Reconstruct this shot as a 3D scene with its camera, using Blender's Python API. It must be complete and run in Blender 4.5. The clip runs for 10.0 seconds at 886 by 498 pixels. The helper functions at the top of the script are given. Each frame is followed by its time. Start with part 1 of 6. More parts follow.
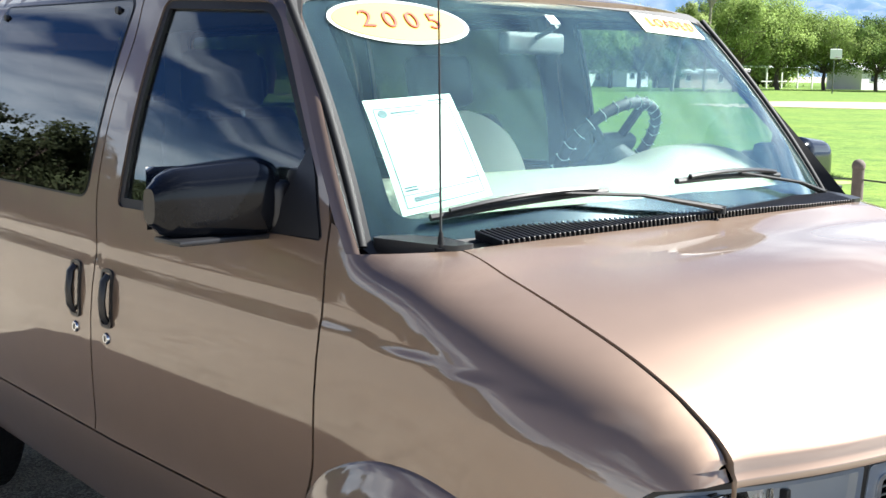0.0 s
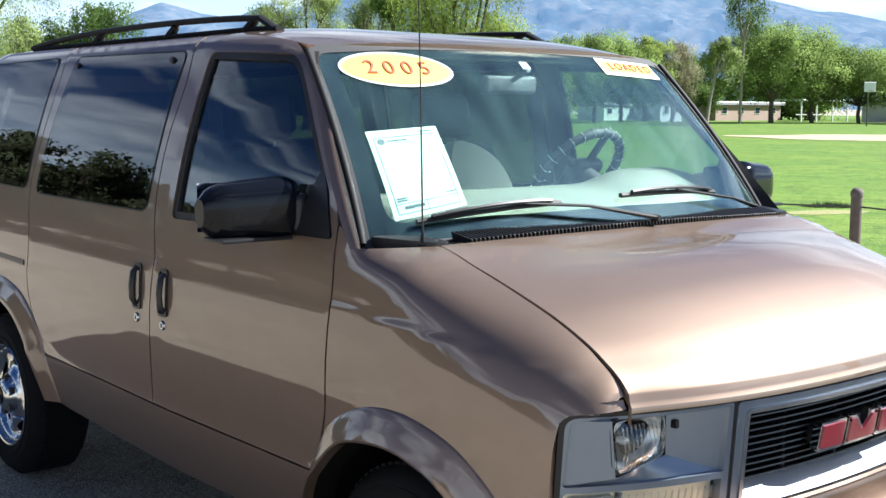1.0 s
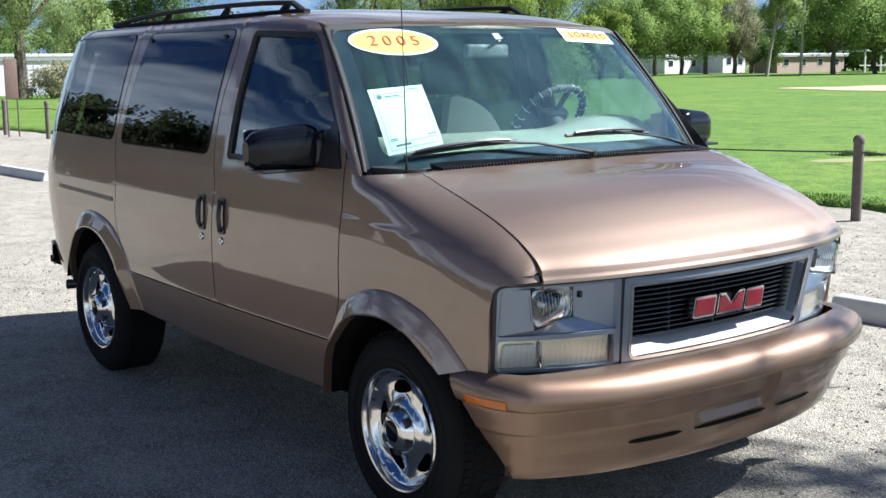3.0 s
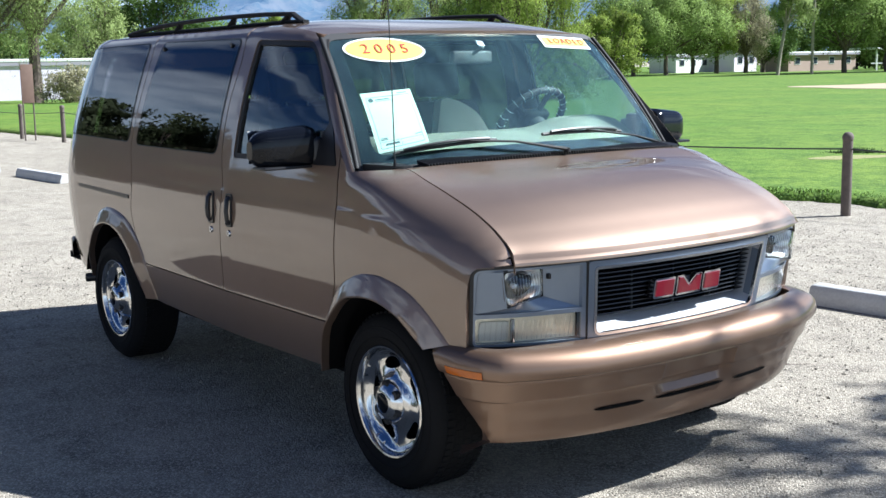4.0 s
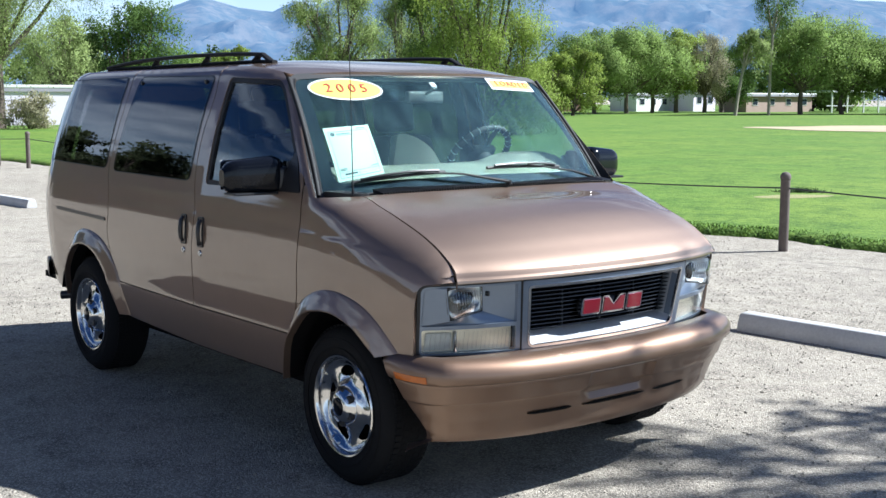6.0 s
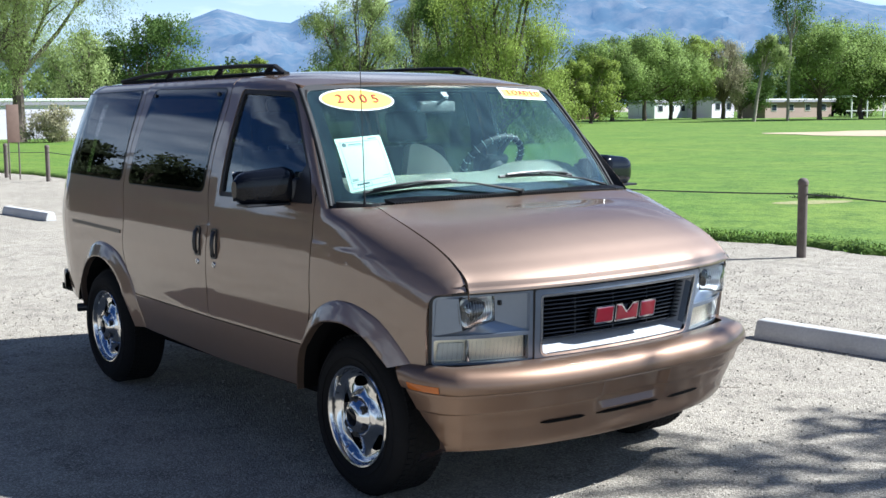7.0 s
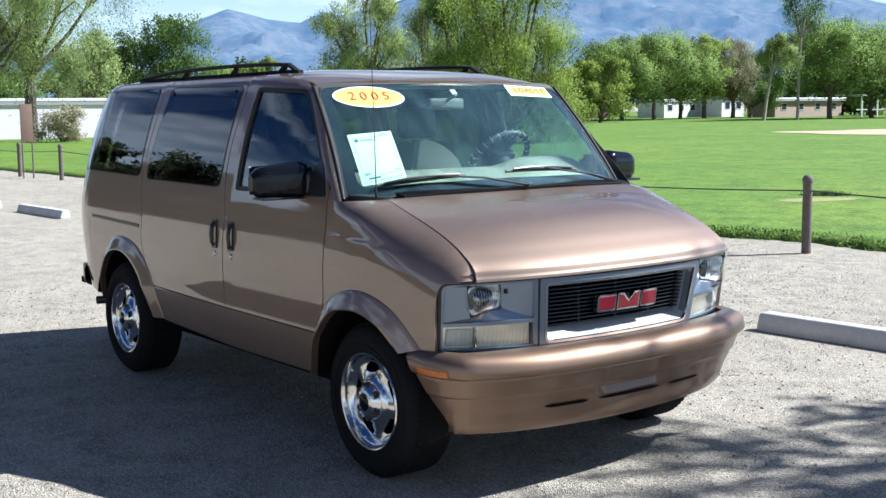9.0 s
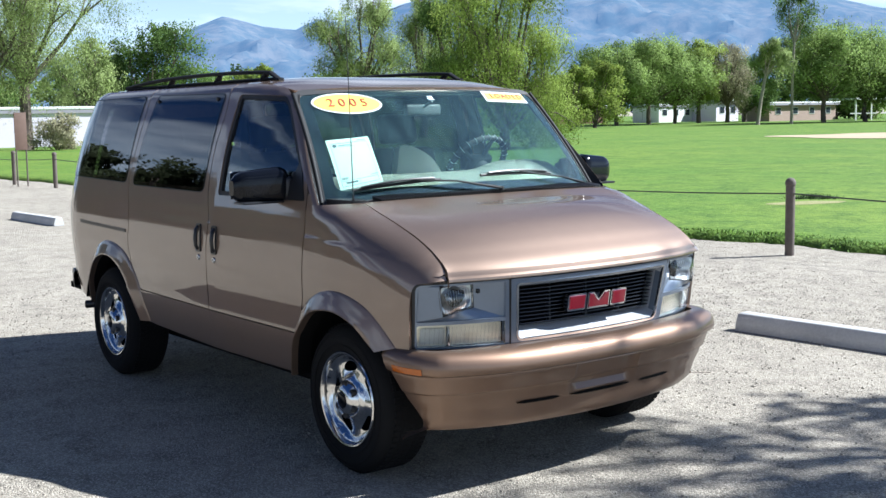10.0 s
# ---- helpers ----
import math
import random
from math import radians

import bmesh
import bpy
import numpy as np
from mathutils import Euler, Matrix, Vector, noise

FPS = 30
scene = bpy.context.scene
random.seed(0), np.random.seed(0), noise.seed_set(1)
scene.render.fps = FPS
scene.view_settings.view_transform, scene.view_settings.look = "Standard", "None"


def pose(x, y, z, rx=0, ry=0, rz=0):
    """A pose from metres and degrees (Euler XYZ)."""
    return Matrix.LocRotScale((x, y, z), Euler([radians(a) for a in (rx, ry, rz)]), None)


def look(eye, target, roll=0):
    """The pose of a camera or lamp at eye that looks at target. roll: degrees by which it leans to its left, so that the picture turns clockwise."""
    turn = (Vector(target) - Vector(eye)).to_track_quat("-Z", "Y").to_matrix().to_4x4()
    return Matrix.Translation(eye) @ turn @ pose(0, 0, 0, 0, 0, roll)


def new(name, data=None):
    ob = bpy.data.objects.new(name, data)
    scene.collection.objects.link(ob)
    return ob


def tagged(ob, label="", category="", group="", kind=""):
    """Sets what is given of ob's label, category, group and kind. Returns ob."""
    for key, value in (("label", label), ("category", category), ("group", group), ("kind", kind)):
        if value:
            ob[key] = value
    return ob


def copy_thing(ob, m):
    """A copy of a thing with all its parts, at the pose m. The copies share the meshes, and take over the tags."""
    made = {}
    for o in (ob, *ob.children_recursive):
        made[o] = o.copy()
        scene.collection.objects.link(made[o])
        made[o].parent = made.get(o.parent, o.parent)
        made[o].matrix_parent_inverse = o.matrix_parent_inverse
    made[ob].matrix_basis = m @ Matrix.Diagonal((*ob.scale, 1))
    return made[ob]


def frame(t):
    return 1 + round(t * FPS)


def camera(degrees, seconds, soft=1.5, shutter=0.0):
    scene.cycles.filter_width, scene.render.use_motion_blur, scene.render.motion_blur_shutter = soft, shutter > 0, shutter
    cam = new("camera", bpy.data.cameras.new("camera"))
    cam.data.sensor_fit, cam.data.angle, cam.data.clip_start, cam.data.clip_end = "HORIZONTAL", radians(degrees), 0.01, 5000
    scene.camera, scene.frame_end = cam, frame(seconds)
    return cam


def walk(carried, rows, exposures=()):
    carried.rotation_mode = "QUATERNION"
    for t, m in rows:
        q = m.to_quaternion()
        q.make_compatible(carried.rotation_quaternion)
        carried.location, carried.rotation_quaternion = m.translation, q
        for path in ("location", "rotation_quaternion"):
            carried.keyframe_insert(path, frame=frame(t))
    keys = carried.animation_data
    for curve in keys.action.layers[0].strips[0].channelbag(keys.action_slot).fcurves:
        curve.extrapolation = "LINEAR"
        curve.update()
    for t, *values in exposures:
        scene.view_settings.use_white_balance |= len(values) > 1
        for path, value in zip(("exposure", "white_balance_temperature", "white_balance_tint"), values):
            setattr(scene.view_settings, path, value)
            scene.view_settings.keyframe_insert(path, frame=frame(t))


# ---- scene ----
from mathutils.geometry import delaunay_2d_cdt

cam = camera(40.80, 10.0, soft=1.5)
# seconds, eye (metres), heading, pitch and lean to the right (degrees)
ROWS = [
    (0.0, 1.670, -2.373, 1.609, 138.02, -8.48, -0.74),
    (0.5, 1.995, -2.517, 1.613, 140.96, -9.45, 0.63),
    (1.0, 2.295, -2.743, 1.615, 139.79, -6.83, -0.40),
    (1.5, 2.542, -2.914, 1.648, 140.13, -9.85, -0.03),
    (2.0, 2.851, -2.975, 1.611, 142.85, -10.80, 0.58),
    (2.5, 3.108, -3.062, 1.636, 143.91, -10.05, 2.06),
    (3.0, 3.356, -3.253, 1.637, 142.82, -8.84, 0.60),
    (3.2, 3.439, -3.285, 1.660, 142.48, -9.56, 0.06),
    (4.3, 3.877, -3.479, 1.653, 143.54, -8.49, 1.44),
    (4.5, 3.930, -3.502, 1.661, 142.77, -8.01, 1.31),
    (5.0, 4.061, -3.636, 1.666, 142.18, -7.01, 0.91),
    (5.2, 4.112, -3.692, 1.662, 141.55, -7.48, 0.17),
    (6.3, 4.249, -3.724, 1.683, 141.57, -7.13, -0.15),
    (6.5, 4.253, -3.711, 1.677, 141.92, -7.30, 0.30),
    (7.0, 4.250, -3.697, 1.681, 142.50, -6.75, 0.50),
    (7.5, 4.257, -3.706, 1.679, 142.90, -6.66, 0.54),
    (8.0, 4.272, -3.723, 1.682, 143.01, -6.58, 0.43),
    (8.5, 4.301, -3.784, 1.676, 141.82, -7.75, 0.47),
    (9.0, 4.416, -3.819, 1.668, 142.97, -6.77, 0.58),
    (9.5, 4.564, -3.818, 1.668, 143.58, -7.32, 1.05),
    (10.0, 4.605, -3.836, 1.665, 142.81, -6.48, 0.90),
]


def sight(x, y, z, heading, pitch, lean):
    a, b = radians(heading), radians(pitch)
    eye = Vector((x, y, z))
    return look(eye, eye + Vector((math.cos(b) * math.cos(a), math.cos(b) * math.sin(a), math.sin(b))), -lean)


walk(cam, [(t, sight(*r)) for t, *r in ROWS], [(0.0, 1.88, 6450, 7), (0.6, 1.52, 6250, 7), (1.2, 1.38, 6100, 7), (2.2, 1.28, 5950, 7), (3.2, 1.22, 5850, 7), (6.0, 1.13, 5750, 7), (10.0, 1.13, 5750, 7)])

# ---- light ----
SUN_AZ, SUN_EL = 29.0, 43.8  # clockwise from +y; above the horizon
world = bpy.data.worlds.new("sky")
scene.world = world
world.use_nodes = True
wt = world.node_tree
wt.nodes.clear()


def wn(kind, **settings):
    n = wt.nodes.new(kind)
    for k, val in settings.items():
        if k == "inputs":
            for i, x in val.items():
                n.inputs[i].default_value = x
    return n


sky = wt.nodes.new("ShaderNodeTexSky")
sky.sky_type, sky.sun_disc = "NISHITA", False
sky.sun_elevation, sky.sun_rotation = radians(SUN_EL), radians(SUN_AZ)
sky.altitude, sky.air_density, sky.dust_density, sky.ozone_density = 800, 1.0, 6.0, 3.0
# clouds on a flat layer above: the direction divided by its height
tc = wt.nodes.new("ShaderNodeTexCoord")
sep = wt.nodes.new("ShaderNodeSeparateXYZ")
wt.links.new(tc.outputs["Generated"], sep.inputs[0])
up = wn("ShaderNodeMath")
up.operation = "MAXIMUM"
wt.links.new(sep.outputs[2], up.inputs[0])
up.inputs[1].default_value = 0.0
lift = wn("ShaderNodeMath")
lift.operation = "ADD"
wt.links.new(up.outputs[0], lift.inputs[0])
lift.inputs[1].default_value = 0.10
layer = []
for axis in (0, 1):
    d = wn("ShaderNodeMath")
    d.operation = "DIVIDE"
    wt.links.new(sep.outputs[axis], d.inputs[0])
    wt.links.new(lift.outputs[0], d.inputs[1])
    layer.append(d)
comb = wt.nodes.new("ShaderNodeCombineXYZ")
wt.links.new(layer[0].outputs[0], comb.inputs[0])
wt.links.new(layer[1].outputs[0], comb.inputs[1])
cloud = wt.nodes.new("ShaderNodeTexNoise")
cloud.inputs["Scale"].default_value, cloud.inputs["Detail"].default_value = 1.1, 7.0
cloud.inputs["Roughness"].default_value, cloud.inputs["Distortion"].default_value = 0.52, 0.3
wt.links.new(comb.outputs[0], cloud.inputs["Vector"])
ramp = wt.nodes.new("ShaderNodeValToRGB")
ramp.color_ramp.elements[0].position, ramp.color_ramp.elements[1].position = 0.575, 0.88
# thicker towards the horizon
low = wn("ShaderNodeMapRange")
wt.links.new(sep.outputs[2], low.inputs[0])
low.inputs[1].default_value, low.inputs[2].default_value, low.inputs[3].default_value, low.inputs[4].default_value = 0.22, 0.75, 0.14, -0.02
thick = wn("ShaderNodeMath")
thick.operation = "ADD"
wt.links.new(cloud.outputs["Fac"], thick.inputs[0])
wt.links.new(low.outputs[0], thick.inputs[1])
wt.links.new(thick.outputs[0], ramp.inputs[0])
mixc = wt.nodes.new("ShaderNodeMix")
mixc.data_type = "RGBA"
wt.links.new(ramp.outputs[0], mixc.inputs["Factor"])
mixc.inputs["B"].default_value = (11.2, 12.0, 13.2, 1)
back = wt.nodes.new("ShaderNodeBackground")
back.inputs["Strength"].default_value = 0.05
# pale haze along the horizon
hz = wn("ShaderNodeMapRange")
hz.interpolation_type = "SMOOTHSTEP"
wt.links.new(sep.outputs[2], hz.inputs[0])
hz.inputs[1].default_value, hz.inputs[2].default_value, hz.inputs[3].default_value, hz.inputs[4].default_value = 0.03, 0.26, 0.90, 0.0
mixh = wt.nodes.new("ShaderNodeMix")
mixh.data_type = "RGBA"
wt.links.new(hz.outputs[0], mixh.inputs["Factor"])
deep = wt.nodes.new("ShaderNodeVectorMath")
deep.operation = "MULTIPLY"
deep.inputs[1].default_value = (0.23, 0.36, 0.60)
wt.links.new(sky.outputs[0], deep.inputs[0])
wt.links.new(deep.outputs[0], mixh.inputs["A"])
mixh.inputs["B"].default_value = (8.0, 10.2, 12.4, 1)
wt.links.new(mixh.outputs["Result"], mixc.inputs["A"])
wt.links.new(mixc.outputs["Result"], back.inputs["Color"])
wout = wt.nodes.new("ShaderNodeOutputWorld")
wt.links.new(back.outputs[0], wout.inputs["Surface"])

sun = new("sun", bpy.data.lights.new("sun", "SUN"))
sun.data.energy, sun.data.angle, sun.data.color = 5.0, radians(0.53), (1.0, 0.965, 0.92)
TO_SUN = Vector((math.sin(radians(SUN_AZ)) * math.cos(radians(SUN_EL)), math.cos(radians(SUN_AZ)) * math.cos(radians(SUN_EL)), math.sin(radians(SUN_EL))))
sun.matrix_world = look(TO_SUN * 40, (0, 0, 0))


# ---- materials ----
def material(name, color, rough=0.6, metal=0.0, noise_scale=8.0, vary=0.15, bump=0.0, bump_scale=60.0, coat=0.0, flake=0.0, fine=0.0, by_object=0.0, by_island=0.0, **extra):
    """A Principled material with two scales of colour variation and a fine relief."""
    m = bpy.data.materials.new(name)
    m.use_nodes = True
    t = m.node_tree
    b = t.nodes["Principled BSDF"]
    b.inputs["Roughness"].default_value, b.inputs["Metallic"].default_value = rough, metal
    b.inputs["Coat Weight"].default_value, b.inputs["Coat Roughness"].default_value = coat, 0.03
    for k, val in extra.items():
        b.inputs[k.replace("_", " ")].default_value = val
    co = t.nodes.new("ShaderNodeTexCoord")

    def noise_node(scale, detail):
        n = t.nodes.new("ShaderNodeTexNoise")
        n.inputs["Scale"].default_value, n.inputs["Detail"].default_value = scale, detail
        t.links.new(co.outputs["Object"], n.inputs["Vector"])
        return n

    big, small = noise_node(noise_scale, 4), noise_node(noise_scale * 11, 5)
    add = t.nodes.new("ShaderNodeMath")
    add.operation = "MULTIPLY_ADD"
    t.links.new(small.outputs["Fac"], add.inputs[0])
    add.inputs[1].default_value = 0.6 + fine
    t.links.new(big.outputs["Fac"], add.inputs[2])
    last = add
    for weight, node, socket in ((by_object, "ShaderNodeObjectInfo", "Random"), (by_island, "ShaderNodeNewGeometry", "Random Per Island")):
        if weight:
            src = t.nodes.new(node)
            w = t.nodes.new("ShaderNodeMath")
            w.operation = "MULTIPLY_ADD"
            t.links.new(src.outputs[socket], w.inputs[0])
            w.inputs[1].default_value = weight
            t.links.new(last.outputs[0], w.inputs[2])
            last = w
    mr = t.nodes.new("ShaderNodeMapRange")
    t.links.new(last.outputs[0], mr.inputs[0])
    total = 0.8 + fine * 0.5 + 0.5 * (by_object + by_island)
    mr.inputs[1].default_value, mr.inputs[2].default_value = total - 0.4, total + 0.4
    mr.inputs[3].default_value, mr.inputs[4].default_value = 1 - vary, 1 + vary
    mr.clamp = False
    sc = t.nodes.new("ShaderNodeVectorMath")
    sc.operation = "SCALE"
    sc.inputs[0].default_value = color
    t.links.new(mr.outputs[0], sc.inputs["Scale"])
    t.links.new(sc.outputs[0], b.inputs["Base Color"])
    if bump:
        bn = t.nodes.new("ShaderNodeBump")
        bn.inputs["Strength"].default_value, bn.inputs["Distance"].default_value = bump, 0.01
        r = noise_node(bump_scale, 6)
        t.links.new(r.outputs["Fac"], bn.inputs["Height"])
        t.links.new(bn.outputs[0], b.inputs["Normal"])
    return m


paint = material("bronze_paint", (0.246, 0.175, 0.130), 0.55, 0.86, 1.2, 0.05, coat=1.0, Coat_IOR=1.78)
# body paint on less glossy plastic, darkened and reddened for the bumper's shade
shaded_paint_plastic = material("shaded_bumper_plastic", (0.245, 0.160, 0.110), 0.52, 0.90, 1.2, 0.06, coat=0.7, Coat_Roughness=0.10)
# near-black for underbody parts, and for the shade in gaps and recesses
paint_dark = material("dark_underbody_and_recess", (0.005, 0.005, 0.0055), 0.95, 0, 5, 0.3, Specular_IOR_Level=0.1)
bezel_grey = material("silver_grey_plastic", (0.19, 0.23, 0.29), 0.30, 0.4, 4, 0.06, coat=0.3)
chrome = material("chrome", (0.82, 0.83, 0.85), 0.06, 1.0, 20, 0.04)
alloy = material("polished_alloy", (0.72, 0.71, 0.69), 0.15, 1.0, 20, 0.05)
chrome_dull = material("dull_chrome", (0.55, 0.57, 0.6), 0.22, 1.0, 20, 0.06)
black_plastic = material("black_plastic", (0.014, 0.014, 0.016), 0.38, 0, 12, 0.25, bump=0.05, bump_scale=300)
rack_black = material("rack_black", (.012, .012, .013), .6, 0, 12, .2, bump=.05, bump_scale=300, Specular_IOR_Level=.25)
black_gloss = material("black_gloss", (0.005, 0.006, 0.009), 0.12, 0, 12, 0.1, Specular_IOR_Level=0.25)
rubber = material("rubber_seal", (0.01, 0.01, 0.011), 0.55, 0, 12, 0.2)
tyre_mat = material("tyre_rubber", (0.008, 0.008, 0.0085), 0.85, 0, 6, 0.3, bump=0.15, bump_scale=90, Specular_IOR_Level=0.2)
red_badge = material("red_enamel", (0.20, 0.002, 0.014), 0.3, 0, 12, 0.06, coat=1.0)
amber = material("amber_lens", (0.50, 0.125, 0.008), 0.2, 0, 60, 0.12, coat=0.3)
dash_mat = material("grey_beige_vinyl", (0.085, 0.084, 0.064), 0.6, 0, 6, 0.08, bump=0.1, bump_scale=250)
seat_mat = material("grey_cloth", (0.05, 0.05, 0.055), 0.9, 0, 10, 0.2, bump=0.2, bump_scale=350)
seat_tan = material("tan_cloth", (0.72, 0.66, 0.54), 0.85, 0, 10, 0.12, bump=0.2, bump_scale=350)
trim_in = material("dark_trim", (0.04, 0.04, 0.042), 0.7, 0, 6, 0.2)
white_paper = material("white_paper", (0.62, 0.66, 0.63), 0.7, 0, 5, 0.02)
yellow_paper = material("yellow_vinyl", (0.85, 0.62, 0.09), 0.5, 0, 6, 0.05)
ink = material("printed_ink", (0.03, 0.05, 0.06), 0.7, 0, 20, 0.1)
ink_red = material("red_print", (0.42, 0.05, 0.02), 0.6, 0, 20, 0.08)
concrete = material("concrete", (0.56, 0.555, 0.54), 0.85, 0, 5, 0.16, bump=0.35, bump_scale=70, fine=0.3)
post_mat = material("weathered_brown_post", (0.13, 0.105, 0.09), 0.8, 0, 14, 0.3, bump=0.3, bump_scale=80)
# silver plastic, coloured paler than the surround for the sun on the ledge
silver_ledge = material("sunlit_silver_plastic", (.58, .60, .63), .38, .5, 6, .05)
# white paper, darkened in colour for the sunlight lost in the windshield
dimmed_form_paper = material("dimmed_form_paper", (.36, .42, .38), .7, 0, 5, .03)
lamp_back = material("signal_silver", (.90, .88, .74), .38, .75, 30, .1)
lamp_silver = material("lamp_reflector", (.80, .84, .88), .32, .9, 60, .12, bump=.12, bump_scale=90)
grille_bar = material("grille_bar_plastic", (.035, .035, .038), .2, .3, 12, .1)
steel_cable = material("steel_cable", (0.10, 0.11, 0.09), 0.5, 0.6, 30, 0.2)


def glass(name, tint, ior=1.5):
    m = bpy.data.materials.new(name)
    m.use_nodes = True
    b = m.node_tree.nodes["Principled BSDF"]
    b.inputs["Base Color"].default_value = (*tint, 1)
    b.inputs["Transmission Weight"].default_value, b.inputs["Roughness"].default_value, b.inputs["IOR"].default_value = 1.0, 0.0, ior
    return m


glass_front = glass("windshield_glass", (0.70, 0.90, 0.86))
# thin dust film with wiped streaks outside the windshield; teal colour adds sky glare
t = glass_front.node_tree
co = t.nodes.new("ShaderNodeTexCoord")
mp = t.nodes.new("ShaderNodeMapping")
mp.inputs["Scale"].default_value, mp.inputs["Rotation"].default_value = (3, 9, 2.5), (0.5, 0.2, 0.6)
t.links.new(co.outputs["Object"], mp.inputs["Vector"])
nz = t.nodes.new("ShaderNodeTexNoise")
nz.inputs["Scale"].default_value, nz.inputs["Detail"].default_value, nz.inputs["Distortion"].default_value = 1.1, 7, 0.8
t.links.new(mp.outputs[0], nz.inputs["Vector"])
mr = t.nodes.new("ShaderNodeMapRange")
t.links.new(nz.outputs["Fac"], mr.inputs[0])
mr.inputs[1].default_value, mr.inputs[2].default_value, mr.inputs[3].default_value, mr.inputs[4].default_value = 0.30, 0.75, 0.006, 0.030
dust_glare = t.nodes.new("ShaderNodeBsdfDiffuse")
dust_glare.inputs["Color"].default_value = (0.40, 0.70, 0.72, 1)
mx = t.nodes.new("ShaderNodeMixShader")
t.links.new(mr.outputs[0], mx.inputs[0])
t.links.new(t.nodes["Principled BSDF"].outputs[0], mx.inputs[1])
t.links.new(dust_glare.outputs[0], mx.inputs[2])
t.links.new(mx.outputs[0], t.nodes["Material Output"].inputs["Surface"])
glass_side = glass("tinted_glass", (0.62, 0.70, 0.70), 1.6)
glass_dark = glass("privacy_glass", (0.10, 0.11, 0.12), 1.7)
lens = glass("clear_lens", (0.95, 0.96, 0.95))
mirror_mat = material("mirror_silver", (0.85, 0.87, 0.9), 0.02, 1.0, 3, 0.01)


# ---- helpers for meshes ----
def finish(name, mesh, mat, parent=None, label="", smooth=True):
    ob = new(name, mesh)
    if mat:
        mesh.materials.append(mat)
    if smooth:
        mesh.polygons.foreach_set("use_smooth", [True] * len(mesh.polygons))
        mesh.set_sharp_from_angle(angle=radians(38))
    if parent:
        ob.parent = parent
    if label:
        ob["label"] = label
    return ob


def part(name, bm, mat, parent, label="", smooth=True):
    mesh = bpy.data.meshes.new(name)
    bmesh.ops.recalc_face_normals(bm, faces=bm.faces)
    bm.to_mesh(mesh)
    bm.free()
    return finish(name, mesh, mat, parent, label, smooth)


def raw(name, verts, faces, mat, parent=None, label="", smooth=True):
    mesh = bpy.data.meshes.new(name)
    mesh.from_pydata([tuple(v) for v in verts], [], [tuple(f) for f in faces])
    return finish(name, mesh, mat, parent, label, smooth)


def thing(name, label, category, group="", kind="", at=(0, 0, 0)):
    ob = new(name)
    ob.empty_display_size = 0.2
    ob.location = at
    return tagged(ob, label, category, group, kind)


def add_box(bm, lo, hi, bevel=0.0, seg=2, m=None):
    got = bmesh.ops.create_cube(bm, size=1)
    vs = got["verts"]
    for v in vs:
        v.co = Vector([(lo[i] + hi[i]) / 2 + v.co[i] * (hi[i] - lo[i]) for i in range(3)])
    if bevel:
        edges = list({e for v in vs for e in v.link_edges})
        out = bmesh.ops.bevel(bm, geom=edges, offset=bevel, segments=seg, profile=0.6, affect="EDGES")
        vs = list({v for f in out["faces"] for v in f.verts} | {v for v in vs if v.is_valid})
    if m:
        bmesh.ops.transform(bm, matrix=m, verts=[v for v in vs if v.is_valid])
    return bm


def box(lo, hi, bevel=0.0, seg=2, m=None):
    return add_box(bmesh.new(), lo, hi, bevel, seg, m)


def add_tube(bm, pts, radii, n=8, flat=1.0, caps=True):
    """A tapered tube along pts."""
    pts = [Vector(p) for p in pts]
    if not hasattr(radii, "__len__"):
        radii = [radii] * len(pts)
    rings, side = [], None
    for i, p in enumerate(pts):
        d = (pts[min(i + 1, len(pts) - 1)] - pts[max(i - 1, 0)]).normalized()
        if side is None:
            side = d.orthogonal().normalized() if abs(d.z) > 0.9 else d.cross(Vector((0, 0, 1))).normalized()
        side = (side - d * side.dot(d)).normalized()
        upv = side.cross(d)
        rings.append([bm.verts.new(p + radii[i] * (math.cos(a) * side + flat * math.sin(a) * upv)) for a in [2 * math.pi * k / n for k in range(n)]])
    for a, b in zip(rings, rings[1:]):
        for k in range(n):
            bm.faces.new((a[k], a[(k + 1) % n], b[(k + 1) % n], b[k]))
    if caps:
        bm.faces.new(rings[0][::-1])
        bm.faces.new(rings[-1])
    return bm


def tube(pts, radii, n=8, flat=1.0):
    return add_tube(bmesh.new(), pts, radii, n, flat)


def lathe(profile, n=48, at=(0, 0, 0), closed=False):
    """profile: (radius, along) pairs turned about the y axis."""
    bm = bmesh.new()
    rings = []
    for r, a in profile:
        if r < 1e-5:
            rings.append([bm.verts.new((at[0], at[1] + a, at[2]))])
        else:
            rings.append([bm.verts.new((at[0] + r * math.cos(2 * math.pi * k / n), at[1] + a, at[2] + r * math.sin(2 * math.pi * k / n))) for k in range(n)])
    pairs = list(zip(rings, rings[1:])) + ([(rings[-1], rings[0])] if closed else [])
    for a, b in pairs:
        for k in range(n):
            k2 = (k + 1) % n
            if len(a) == 1 and len(b) == 1:
                continue
            if len(a) == 1:
                bm.faces.new((a[0], b[k2], b[k]))
            elif len(b) == 1:
                bm.faces.new((a[k], a[k2], b[0]))
            else:
                bm.faces.new((a[k], a[k2], b[k2], b[k]))
    return bm


